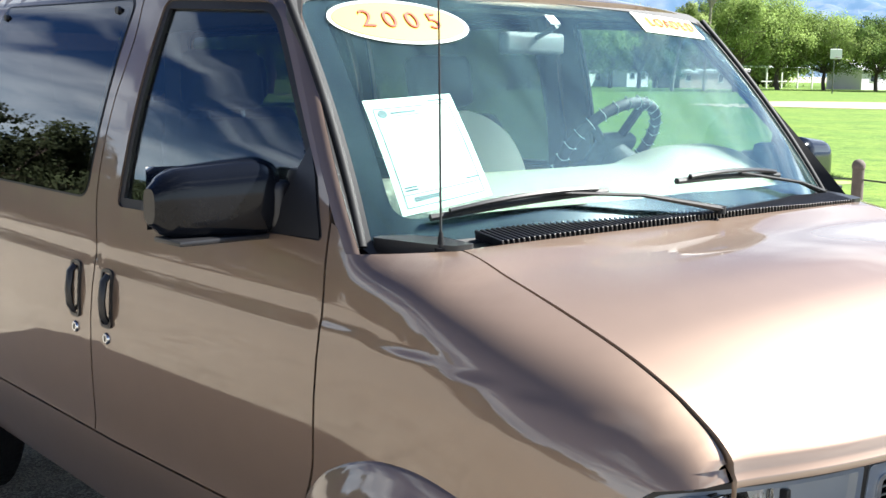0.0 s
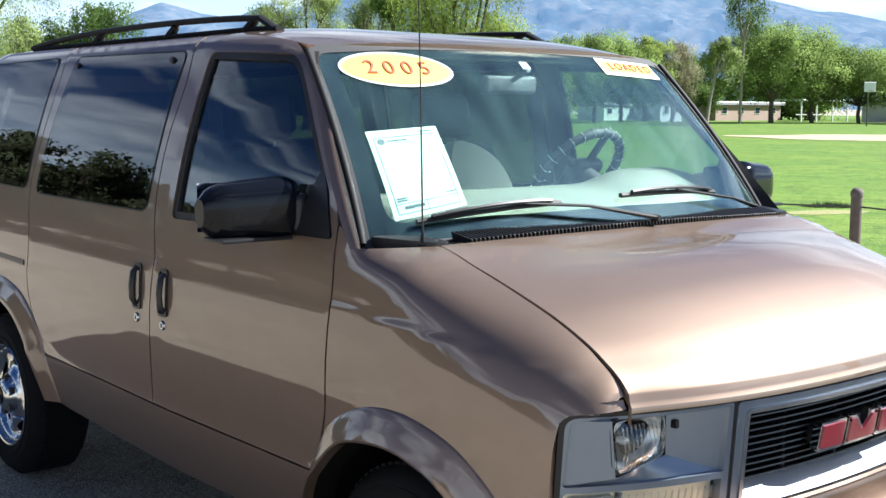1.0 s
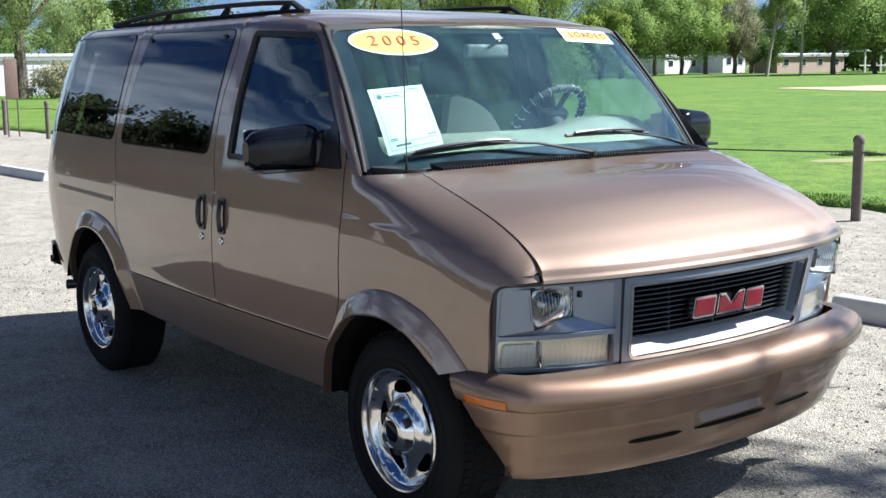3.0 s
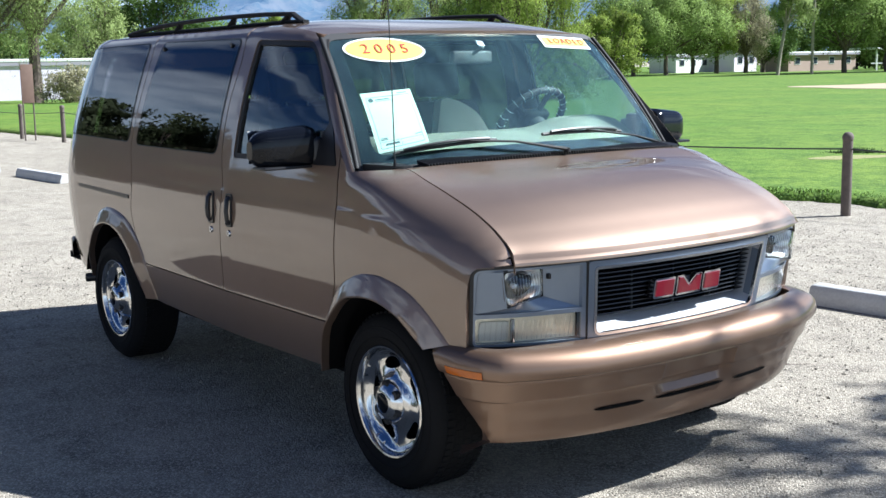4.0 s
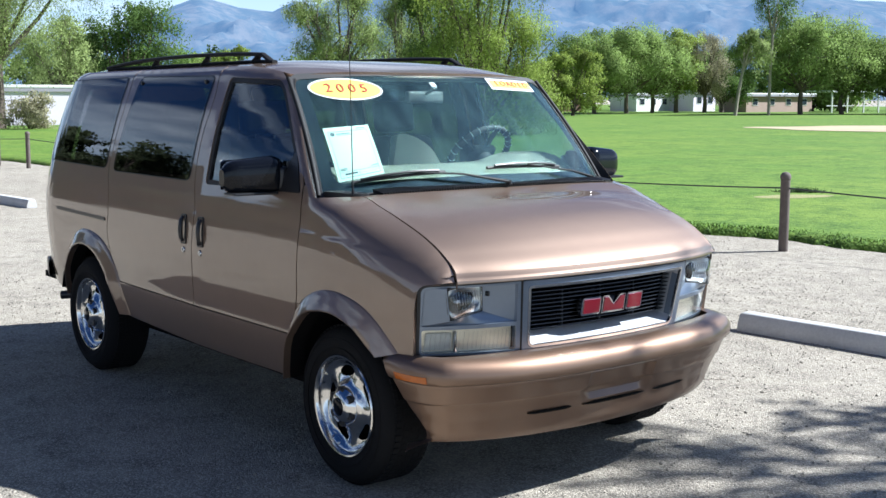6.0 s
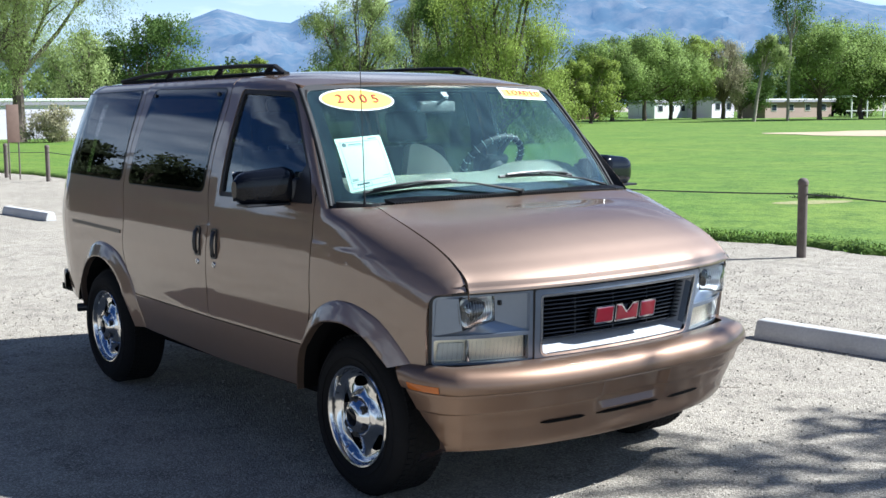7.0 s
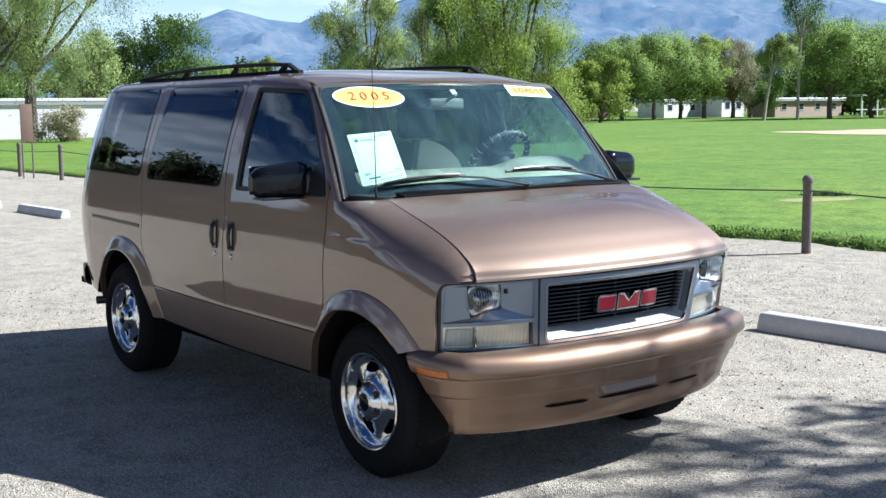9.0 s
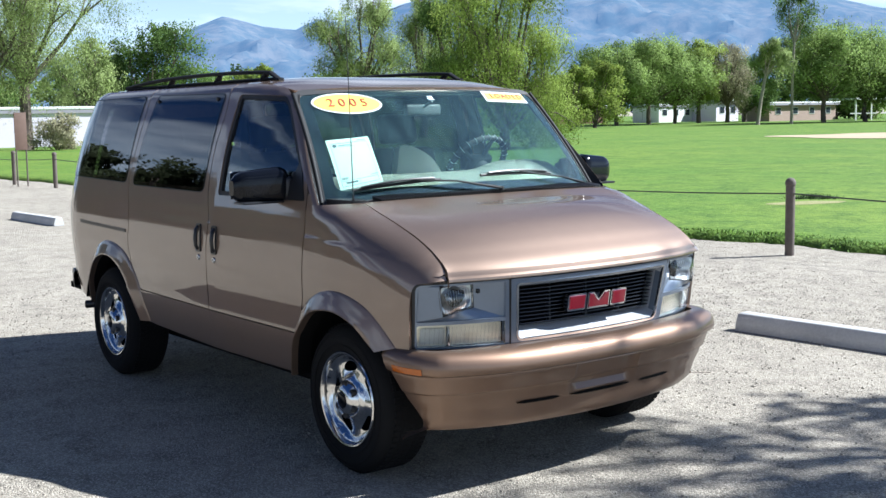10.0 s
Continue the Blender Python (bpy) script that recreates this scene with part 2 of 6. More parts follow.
def spline(pts, n=8, closed=False):
    """A Catmull-Rom curve through pts."""
    P = [np.array(p, float) for p in pts]
    out, m = [], len(P)
    for i in range(m if closed else m - 1):
        p0, p1, p2, p3 = (P[(i + k) % m] if closed else P[min(max(i + k, 0), m - 1)] for k in (-1, 0, 1, 2))
        for j in range(n):
            t = j / n
            out.append(0.5 * (2 * p1 + (p2 - p0) * t + (2 * p0 - 5 * p1 + 4 * p2 - p3) * t * t + (3 * p1 - p0 - 3 * p2 + p3) * t ** 3))
    if not closed:
        out.append(P[-1])
    return [tuple(p) for p in out]


def rounded(pts, r, n=5):
    """A closed outline with its corners rounded by r (one radius, or one a corner)."""
    out, m = [], len(pts)
    for i in range(m):
        p, a, b = (Vector(pts[k % m][:2]) for k in (i, i - 1, i + 1))
        ri = r[i] if hasattr(r, "__len__") else r
        if ri <= 0:
            out.append(tuple(p))
            continue
        u, w = (a - p), (b - p)
        ri = min(ri, 0.45 * u.length, 0.45 * w.length)
        s, e = p + u.normalized() * ri, p + w.normalized() * ri
        for k in range(n + 1):
            t = k / n
            out.append(tuple((1 - t) ** 2 * s + 2 * t * (1 - t) * p + t * t * e))
    return out


def resample(loop, step):
    out = []
    for a, b in zip(loop, loop[1:] + loop[:1]):
        d = math.dist(a, b)
        k = max(1, math.ceil(d / step))
        out += [(a[0] + (b[0] - a[0]) * j / k, a[1] + (b[1] - a[1]) * j / k) for j in range(k) if d > 1e-6]
    return out


def inside(pts, loop):
    pts, poly = np.asarray(pts, float), np.asarray(loop, float)
    c = np.zeros(len(pts), bool)
    x1, y1 = poly[:, 0], poly[:, 1]
    x2, y2 = np.roll(x1, -1), np.roll(y1, -1)
    for a, b, d, e in zip(x1, y1, x2, y2):
        if b != e:
            c ^= ((b > pts[:, 1]) != (e > pts[:, 1])) & (pts[:, 0] < (d - a) * (pts[:, 1] - b) / (e - b) + a)
    return c


def offset(loop, d):
    """A closed outline moved inwards by d."""
    pts = [Vector(p) for p in loop]
    area = sum(a.x * b.y - b.x * a.y for a, b in zip(pts, pts[1:] + pts[:1]))
    s = 1 if area > 0 else -1
    out = []
    for i, p in enumerate(pts):
        e1, e2 = (p - pts[i - 1]), (pts[(i + 1) % len(pts)] - p)
        n = Vector((-e1.y, e1.x)).normalized() + Vector((-e2.y, e2.x)).normalized()
        if n.length < 1e-6:
            n = Vector((-e1.y, e1.x))
        n.normalize()
        out.append(tuple(p + n * d * s))
    return out


def panel(name, outline, fn, mat, parent, out_dir, holes=(), thick=0.02, step=0.035, edge=0.03, label="", lift=0.0, round_edge=0.004):
    """A curved plate: a flat outline with holes, laid on the surface fn(u, v), with a rim that turns inwards."""
    loops = [resample(list(map(tuple, l)), edge) for l in (outline, *holes)]
    pts, edges = [], []
    for l in loops:
        k = len(pts)
        pts += l
        edges += [(k + i, k + (i + 1) % len(l)) for i in range(len(l))]
    lo, hi = np.min(loops[0], axis=0), np.max(loops[0], axis=0)
    gu, gv = np.meshgrid(np.arange(lo[0] + step / 2, hi[0], step), np.arange(lo[1] + step / 2, hi[1], step))
    grid = np.stack([gu.ravel(), gv.ravel()], -1)
    if len(grid):
        keep = inside(grid, loops[0])
        for l in loops[1:]:
            keep &= ~inside(grid, l)
        grid = grid[keep]
        if len(grid):
            rim = np.array(pts)
            near = np.array([np.min(np.sum((rim - g) ** 2, axis=1)) for g in grid])
            grid = grid[near > (0.45 * step) ** 2]
        pts += [tuple(g) for g in grid]
    vv, _, ff, *_ = delaunay_2d_cdt([Vector(p) for p in pts], edges, [], 0, 1e-6)
    cen = np.array([np.mean([vv[i][:] for i in f], axis=0) for f in ff])
    ok = inside(cen, loops[0])
    for l in loops[1:]:
        ok &= ~inside(cen, l)
    out_dir = Vector(out_dir)

    def surf(u, v):
        e = 0.003
        p = Vector(fn(u, v))
        n = (Vector(fn(u + e, v)) - Vector(fn(u - e, v))).cross(Vector(fn(u, v + e)) - Vector(fn(u, v - e)))
        n = n.normalized() if n.length > 1e-12 else out_dir.copy()
        if n.dot(out_dir) < 0:
            n = -n
        return p + n * lift, n

    verts, norms, faces = [], [], []
    for q in vv:
        p, n = surf(*q)
        verts.append(p)
        norms.append(n)
    for f, k in zip(ff, ok):
        if k:
            a, b, c = (verts[i] for i in f)
            faces.append(tuple(f) if (b - a).cross(c - a).dot(norms[f[0]]) > 0 else tuple(f[::-1]))
    for l in loops:
        base = len(verts)
        sn = [surf(*q) for q in l]
        m = len(l)
        mid = Vector(np.mean([s[0][:] for s in sn], axis=0))
        for i, (p, n) in enumerate(sn):
            t = (sn[(i + 1) % m][0] - sn[i - 1][0]).normalized()
            side = t.cross(n)
            verts += [p, p - n * thick]
            norms += [side, side]
        for i in range(m):
            j = (i + 1) % m
            quad = (base + 2 * i, base + 2 * j, base + 2 * j + 1, base + 2 * i + 1)
            a, b, c = (verts[x] for x in quad[:3])
            nf = (b - a).cross(c - a)
            faces.append(quad)
            if nf.dot(norms[base + 2 * i]) < 0:
                norms[base + 2 * i], norms[base + 2 * i + 1] = -norms[base + 2 * i], -norms[base + 2 * i + 1]
    mesh = bpy.data.meshes.new(name)
    mesh.from_pydata([tuple(p) for p in verts], [], faces)
    mesh.polygons.foreach_set("use_smooth", [True] * len(mesh.polygons))
    mesh.normals_split_custom_set_from_vertices([tuple(n) for n in norms])
    ob = new(name, mesh)
    mesh.materials.append(mat)
    ob.parent = parent
    if label:
        ob["label"] = label
    return ob


def pane(name, outline, fn, mat, parent, out_dir, thick=0.005, step=0.05, label="", lift=0.0):
    """A solid sheet of glass on the surface fn(u, v)."""
    loop = resample(list(map(tuple, outline)), 0.05)
    lo, hi = np.min(loop, axis=0), np.max(loop, axis=0)
    gu, gv = np.meshgrid(np.arange(lo[0] + step / 2, hi[0], step), np.arange(lo[1] + step / 2, hi[1], step))
    grid = np.stack([gu.ravel(), gv.ravel()], -1)
    rim = np.array(loop)
    grid = [tuple(g) for g in grid[inside(grid, loop)] if np.min(np.sum((rim - g) ** 2, axis=1)) > (0.4 * step) ** 2]
    vv, _, ff, *_ = delaunay_2d_cdt([Vector(p) for p in loop + grid], [(i, (i + 1) % len(loop)) for i in range(len(loop))], [], 0, 1e-6)
    cen = np.array([np.mean([vv[i][:] for i in f], axis=0) for f in ff])
    ff = [f for f, k in zip(ff, inside(cen, loop)) if k]
    out_dir = Vector(out_dir)
    top, nn = [], []
    for u, v in vv:
        e = 0.004
        n = (Vector(fn(u + e, v)) - Vector(fn(u - e, v))).cross(Vector(fn(u, v + e)) - Vector(fn(u, v - e))).normalized()
        n = -n if n.dot(out_dir) < 0 else n
        top.append(Vector(fn(u, v)) + n * lift)
        nn.append(n)
    k = len(top)
    verts = top + [p - n * thick for p, n in zip(top, nn)]
    norms = nn + [-n for n in nn]
    faces = []
    for f in ff:
        a, b, c = (top[i] for i in f)
        g = tuple(f) if (b - a).cross(c - a).dot(nn[f[0]]) > 0 else tuple(f[::-1])
        faces += [g, tuple(i + k for i in g[::-1])]
    m = len(loop)
    base = len(verts)
    for i in range(m):
        t = (top[(i + 1) % m] - top[i - 1]).normalized()
        s = t.cross(nn[i])
        s = -s if s.dot(top[i] - sum(top[:m], Vector()) / m) < 0 else s
        verts += [top[i], verts[i + k]]
        norms += [s, s]
    for i in range(m):
        j = (i + 1) % m
        q = (base + 2 * i, base + 2 * j, base + 2 * j + 1, base + 2 * i + 1)
        a, b, c = (verts[x] for x in q[:3])
        faces.append(q if (b - a).cross(c - a).dot(norms[q[0]]) > 0 else q[::-1])
    mesh = bpy.data.meshes.new(name)
    mesh.from_pydata([tuple(p) for p in verts], [], faces)
    mesh.polygons.foreach_set("use_smooth", [True] * len(mesh.polygons))
    mesh.normals_split_custom_set_from_vertices([tuple(n) for n in norms])
    ob = new(name, mesh)
    mesh.materials.append(mat)
    ob.parent = parent
    ob.visible_shadow = mat in (glass_side, glass_dark)
    if label:
        ob["label"] = label
    return ob


def strip(name, rails, mat, parent, label="", closed=False):
    """A sheet between successive rows of points (each row of the same length)."""
    verts, faces = [], []
    n = len(rails[0])
    for r in rails:
        verts += [tuple(p) for p in r]
    rows = list(range(len(rails) - 1))
    for i in rows:
        for k in range(n - 1):
            faces.append((i * n + k, i * n + k + 1, (i + 1) * n + k + 1, (i + 1) * n + k))
    if closed:
        i = len(rails) - 1
        for k in range(n - 1):
            faces.append((i * n + k, i * n + k + 1, k + 1, k))
    bm = bmesh.new()
    vs = [bm.verts.new(v) for v in verts]
    for f in faces:
        try:
            bm.faces.new([vs[i] for i in f])
        except ValueError:
            pass
    bmesh.ops.remove_doubles(bm, verts=bm.verts, dist=1e-5)
    return part(name, bm, mat, parent, label)


def letters(name, text, size, mat, parent, m, label="", thick=0.0008):
    """Raised lettering as a mesh, centred, in the xy plane of m."""
    cu = bpy.data.curves.new(name, "FONT")
    cu.body, cu.size, cu.align_x, cu.align_y, cu.extrude = text, size, "CENTER", "CENTER", thick
    tmp = bpy.data.objects.new(name + "_tmp", cu)
    scene.collection.objects.link(tmp)
    mesh = bpy.data.meshes.new_from_object(tmp.evaluated_get(bpy.context.evaluated_depsgraph_get()))
    bpy.data.objects.remove(tmp)
    mesh.transform(m)
    ob = finish(name, mesh, mat, parent, label, smooth=False)
    return ob

# ---- the van: surfaces ----
# x forward from the front axle, y to the van's left, z up
SIDE = np.array([(.28, .872), (.36, .898), (.42, .920), (.55, .953), (.612, .9645), (.626, .9655), (.634, .962), (.70, .9685), (.78, .976), (.86, .982), (.95, .985), (1.03, .983), (1.085, .977), (1.099, .9755), (1.105, .9715), (1.14, .9675), (1.19, .960), (1.24, .950), (1.34, .931), (1.44, .9085), (1.54, .8815), (1.64, .850), (1.76, .806), (1.80, .790), (1.83, .765), (1.86, .70)])
TAB_Z = np.linspace(.2, 1.9, 3401)
kern = np.exp(-.5 * (np.arange(-70, 71) / 8) ** 2)
TAB_Y = np.convolve(np.pad(np.interp(TAB_Z, SIDE[:, 0], SIDE[:, 1]), 70, mode="edge"), kern / kern.sum(), "valid")
# the gap between hood and fender
CUT = spline([(-.30, 1.264, .770), (-.06, 1.256, .772), (.085, 1.217, .775), (.232, 1.173, .778), (.368, 1.127, .780), (.469, 1.083, .782), (.53, 1.047, .783), (.571, 1.018, .784), (.595, .990, .785), (.606, .957, .785), (.70, .80, .79)], 60)
CUT_X, CUT_Z, CUT_Y = (np.array([c[i] for c in CUT]) for i in range(3))


def ease(a, b, x):
    t = min(1.0, max(0.0, (x - a) / (b - a)))
    return t * t * (3 - 2 * t)


def sink(x):
    return .07 * (max(0.0, x + 1.2) / .6) ** 2


def half(x, z):
    """Half of the body's width."""
    zz = z + (sink(x) * ease(1.2, 1.75, z) if x < -.1 else 0)
    if x > -.3:
        zz += .06 * ((x + .3) / .7) ** 1.6
    y = float(np.interp(zz, TAB_Z, TAB_Y))
    if x < -1.2:
        y -= .05 * (-1.2 - x) / 1.6
    lean = max(0.0, (z - 1.1) / .75)
    r0, r1 = -3.36 + .16 * lean ** 1.3, -3.94 + .12 * lean
    if x < r0:
        y -= .33 * (1 - math.sqrt(max(0.0, 1 - min(1.0, (r0 - x) / (r0 - r1)) ** 2)))
    if x > -.3:
        narrow = .09 * (max(0.0, x + .3) / .85) ** 3
        y -= narrow
        zc, yc = float(np.interp(x, CUT_X, CUT_Z)), float(np.interp(x, CUT_X, CUT_Y))
        zs = zc - .22
        if z > zs:
            u = min(1.06, (z - zs) / .22)
            k = .85 * ease(-.12, .40, x)
            yf = yc + (y - yc) * (1 - (.03 + .47 * k) * u ** (3 - 1.1 * k) - (.97 - .47 * k) * u ** (13 - 6 * k))
            w = ease(-.21, -.04, x)
            y = y * (1 - w) + yf * w
    return y


def side_of(sgn, more=0.0):
    return lambda x, z: (x, sgn * (half(x, z) + more), z)


def hood_z(x, y):
    a = min(1.0, abs(y) / .785)
    d = fascia_x(y, .94) + .014 - .606
    nose = .606 + .5 * (d + math.sqrt(d * d + .0008))
    t = x / nose
    z = float(np.interp(.606 * t, CUT_X, CUT_Z)) if t > 0 else float(np.interp(x, CUT_X, CUT_Z))
    return z + (.012 + .03 * ease(0, .45, t)) * (1 - a ** 2.4) * (1 - .85 * ease(.55, 1.0, t))


def fascia_x(y, z):
    return .735 - .137 * y * y - .164 * y ** 4 - .05 * (.94 - z) / .3


def fascia(more=0.0):
    return lambda y, z: (fascia_x(y, z) + more, y, z)


def shield_x(y, z):
    s = (z - 1.25) / .55
    b, t = -.02 - .18 * (y / .82) ** 2, -.60 - .06 * (y / .75) ** 2
    return b + (t - b) * s + .08 * s * (1 - s)


def shield(more=0.0):
    return lambda y, z: (shield_x(y, z) + more, y, z)


def roof_z(x, y):
    ye = half(x, 1.842 - sink(x)) if x < -.1 else .75
    e = 1.842 - sink(max(x, -1.2)) + .038 * (1 - min(1.0, abs(y) / ye) ** 4)
    if x < -3.1:
        e -= .05 * ((-3.1 - x) / .6) ** 2
    return e


# ---- the van: outlines of the side, as (x, z) ----
SEAM_F = [(-.262, 1.405), (-.272, 1.34), (-.266, 1.24), (-.255, 1.15), (-.255, 1.05), (-.265, .92), (-.28, .79), (-.325, .69), (-.365, .63)]
SEAM_D = [(-1.315, 1.83), (-1.285, 1.68), (-1.31, 1.49), (-1.31, 1.28), (-1.265, 1.12), (-1.28, .96), (-1.30, .80), (-1.32, .625)]
SEAM_Q = [(-2.44, 1.82), (-2.43, 1.66), (-2.46, 1.42), (-2.48, 1.26), (-2.42, 1.05), (-2.445, .89), (-2.40, .72), (-2.34, .60)]
ARCH_F_OUT = [(-.47, .40), (-.43, .51), (-.365, .63), (-.30, .73), (-.22, .80), (-.10, .85), (.01, .865), (.11, .855), (.22, .82), (.30, .765), (.36, .705), (.405, .652)]
ARCH_F_IN = [(-.44, .395), (-.405, .47), (-.345, .58), (-.285, .655), (-.18, .74), (-.075, .77), (.05, .775), (.16, .745), (.22, .71), (.265, .672), (.29, .652), (.315, .628)]
ARCH_R_OUT = [(-3.26, .43), (-3.22, .58), (-3.14, .72), (-3.02, .82), (-2.90, .87), (-2.78, .885), (-2.66, .875), (-2.54, .845), (-2.44, .78), (-2.36, .68), (-2.31, .56), (-2.28, .42)]
ARCH_R_IN = [(-3.22, .43), (-3.17, .56), (-3.09, .67), (-2.99, .745), (-2.89, .785), (-2.78, .797), (-2.68, .787), (-2.58, .75), (-2.50, .69), (-2.43, .60), (-2.39, .51), (-2.355, .42)]
GAP = .0035


def shifted(line, d):
    return [(x + d, z) for x, z in line]


def roof_line(x):
    return 1.842 - sink(max(x, -1.2))


def top_edge(x0, x1, n=12):
    return [(x0 + (x1 - x0) * k / n, roof_line(x0 + (x1 - x0) * k / n)) for k in range(n + 1)]


def pillar_x(z):
    """The side's front edge along the windshield."""
    return -.200 - .455 * ((z - 1.245) / .53)


van = thing("van", "bronze metallic passenger van parked on gravel, with windshield sale stickers", "van")


def side_panels(sgn):
    fn = side_of(sgn)
    out = (0, sgn, .05)
    sf, sd, sq = spline(SEAM_F, 5), spline(SEAM_D, 5), spline(SEAM_Q, 5)
    arch_f, arch_r = spline(ARCH_F_OUT, 4), spline(ARCH_R_OUT, 4)
    # fender
    cut = [(x, z) for x, z, _ in CUT if -.055 < x < .603]
    head = [(.484, .650), (.492, .74), (.503, .86), (.512, .925), (.530, .943), (.575, .952), (.606, .957)]
    loop = [p for p in shifted(sf, GAP) if p[1] < 1.315] + [p for p in arch_f if p[0] > -.36] + head + cut[::-1] + [(-.075, 1.254), (-.205, 1.247)] + [(pillar_x(z) - .004, z) for z in (1.27, 1.295)]
    panel("front_fender", loop, fn, paint, van, out, step=.016, edge=.014)
    # front door
    front_top = [(pillar_x(z) - .006, z) for z in np.linspace(1.345, 1.745, 10)]
    loop = [p for p in shifted(sf, -GAP) if p[1] < 1.31][::-1] + front_top + [(-.70, 1.782)] + top_edge(-.76, -1.30, 8)[0:] + [(p[0] + GAP, p[1]) for p in sd[1:]] + [(-1.32 + GAP, .622), (-.372, .622)]
    win = rounded([(-1.175, 1.785), (-.715, 1.768), (-.655, 1.735), (-.50, 1.56), (-.345, 1.385), (-.285, 1.262), (-1.185, 1.252)], [.03, .06, .06, 0, 0, .02, .03])
    door = panel("front_door", loop, fn, paint, van, out, holes=[win])
    seal_in = offset(win, .022)
    panel("window_seal", offset(win, -.004), side_of(sgn, -.006), rubber, door, out, holes=[seal_in], thick=.012)
    pane("window", offset(seal_in, -.006), side_of(sgn, -.016), glass_side, door, out, label="tinted side window")
    # sliding door
    loop = [(p[0] - GAP, p[1]) for p in sd[1:]] + [(-1.32 - GAP, .622), (-2.30, .622)] + [(p[0] + GAP, p[1]) for p in sq[::-1] if p[1] > .63][:-1] + top_edge(-2.435, -1.31 - GAP, 8)
    win_s = rounded([(-2.315, 1.797), (-1.345, 1.79), (-1.372, 1.262), (-2.415, 1.262)], [.05, .035, .05, .05])
    slider = panel("sliding_door", loop, fn, paint, van, out, holes=[offset(win_s, .02)])
    pane("window", win_s, side_of(sgn, .003), glass_dark, slider, out, label="dark privacy glass with a black edge")
    panel("window_seal", offset(win_s, -.006), side_of(sgn, .001), rubber, slider, out, holes=[offset(win_s, .004)], thick=.01)
    for u in (-2.27, -1.43):
        part("window_latch", tube([(u, sgn * (half(u, 1.765) + .001), 1.765), (u, sgn * (half(u, 1.765) + .012), 1.765)], .011, 12), black_plastic, slider)
    # quarter panel
    rear = [(-3.925, .50), (-3.925, 1.10), (-3.91, 1.22), (-3.865, 1.5), (-3.82, 1.75), (-3.79, 1.80)]
    loop = [(p[0] - GAP, p[1]) for p in sq if p[1] > .60][1:] + [p for p in arch_r if p[1] > .60][::-1] + [p for p in arch_r if p[1] <= .60 and p[0] < -3][::-1] + rear + top_edge(-3.72, -2.44 - GAP, 12)
    win_q = rounded([(-3.60, 1.785), (-2.495, 1.797), (-2.525, 1.272), (-3.67, 1.285)], [.09, .04, .05, .06])
    quarter = panel("quarter_panel", loop, fn, paint, van, out, holes=[offset(win_q, .02)], step=.04)
    pane("window", win_q, side_of(sgn, .003), glass_dark, quarter, out, label="dark privacy glass with a black edge")
    panel("window_seal", offset(win_q, -.006), side_of(sgn, .001), rubber, quarter, out, holes=[offset(win_q, .004)], thick=.01)
    track = rounded([(-3.30, .992), (-2.47, .983), (-2.47, .963), (-3.30, .972)], .004)
    panel("slide_track", track, side_of(sgn, .004), black_plastic, quarter, out, thick=.012)
    # rocker panel
    loop = [(-2.355, .42)] + [p for p in arch_r if p[0] > -2.44 and p[1] < .615][::-1] + [(-2.34, .6155), (-1.3, .6155), (-.368, .6155)] + [p for p in arch_f if p[0] < -.372 and p[1] < .612][::-1] + [(-.47, .402), (-1.4, .395), (-2.2, .41)]
    panel("rocker_panel", loop, fn, paint, van, out, thick=.05)
    # wheel-arch flares: from the body's skin out to the lip, and in again
    for name, outer, inner, blend in (("front_flare", ARCH_F_OUT, ARCH_F_IN, .018), ("rear_flare", ARCH_R_OUT, ARCH_R_IN, .016)):
        o, i = spline(outer, 5), spline(inner, 5)
        rails = []
        for t, push in ((-.06, -.004), (0, .003), (.04, .006), (.28, .015), (.52, blend + .009), (.76, blend + .019), (.92, blend + .025), (1.0, blend + .023), (1.02, blend + .008), (1.03, blend - .012), (1.04, -.07)):
            row = []
            for a, b in zip(o, i):
                x, z = a[0] + (b[0] - a[0]) * t, a[1] + (b[1] - a[1]) * t
                row.append((x, sgn * (half(max(-3.3, x), max(z, .4)) + push), z))
            rails.append(row)
        flare = strip(name, rails[:-1], paint, van)
        # the flare's inner return, in near-black
        strip("arch_liner", rails[-2:], paint_dark, flare, "black inner edge of the wheel arch")
    # near-black shell that gives the panel gaps their shade, with wheel wells left open
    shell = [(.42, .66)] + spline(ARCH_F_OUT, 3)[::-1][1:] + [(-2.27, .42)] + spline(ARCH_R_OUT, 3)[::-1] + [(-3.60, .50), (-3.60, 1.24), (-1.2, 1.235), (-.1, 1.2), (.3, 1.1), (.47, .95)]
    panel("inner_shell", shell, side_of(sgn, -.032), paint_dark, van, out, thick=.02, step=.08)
    # door posts behind the seams of the glasshouse
    for u in (-1.31, -2.455):
        bm = bmesh.new()
        add_tube(bm, [(u, sgn * (half(u, z) - .05), z) for z in (1.22, 1.4, 1.6, 1.8)], .032, 8)
        part("pillar", bm, trim_in, van)
    for u, w, tone in ((-1.18, -.012, 0), (-1.375, -.012, 1)):
        holder = door if tone == 0 else slider
        cup = rounded([(u - .032, 1.09), (u + .032, 1.09), (u + .030, .935), (u - .034, .935)], .02)
        panel("handle_bezel", cup, side_of(sgn, .006), black_plastic, holder, out, thick=.012, holes=[offset(cup, .009)])
        panel("handle_cup", offset(cup, .007), side_of(sgn, -.001), rubber, holder, out, thick=.004)
        bm = bmesh.new()
        hx = u + (.008 if tone == 0 else -.006)
        add_tube(bm, [(hx, sgn * (half(u, z) + d), z) for z, d in ((1.075, .004), (1.06, .016), (1.01, .02), (.97, .016), (.95, .004))], [.012, .015, .015, .015, .012], 10, .6)
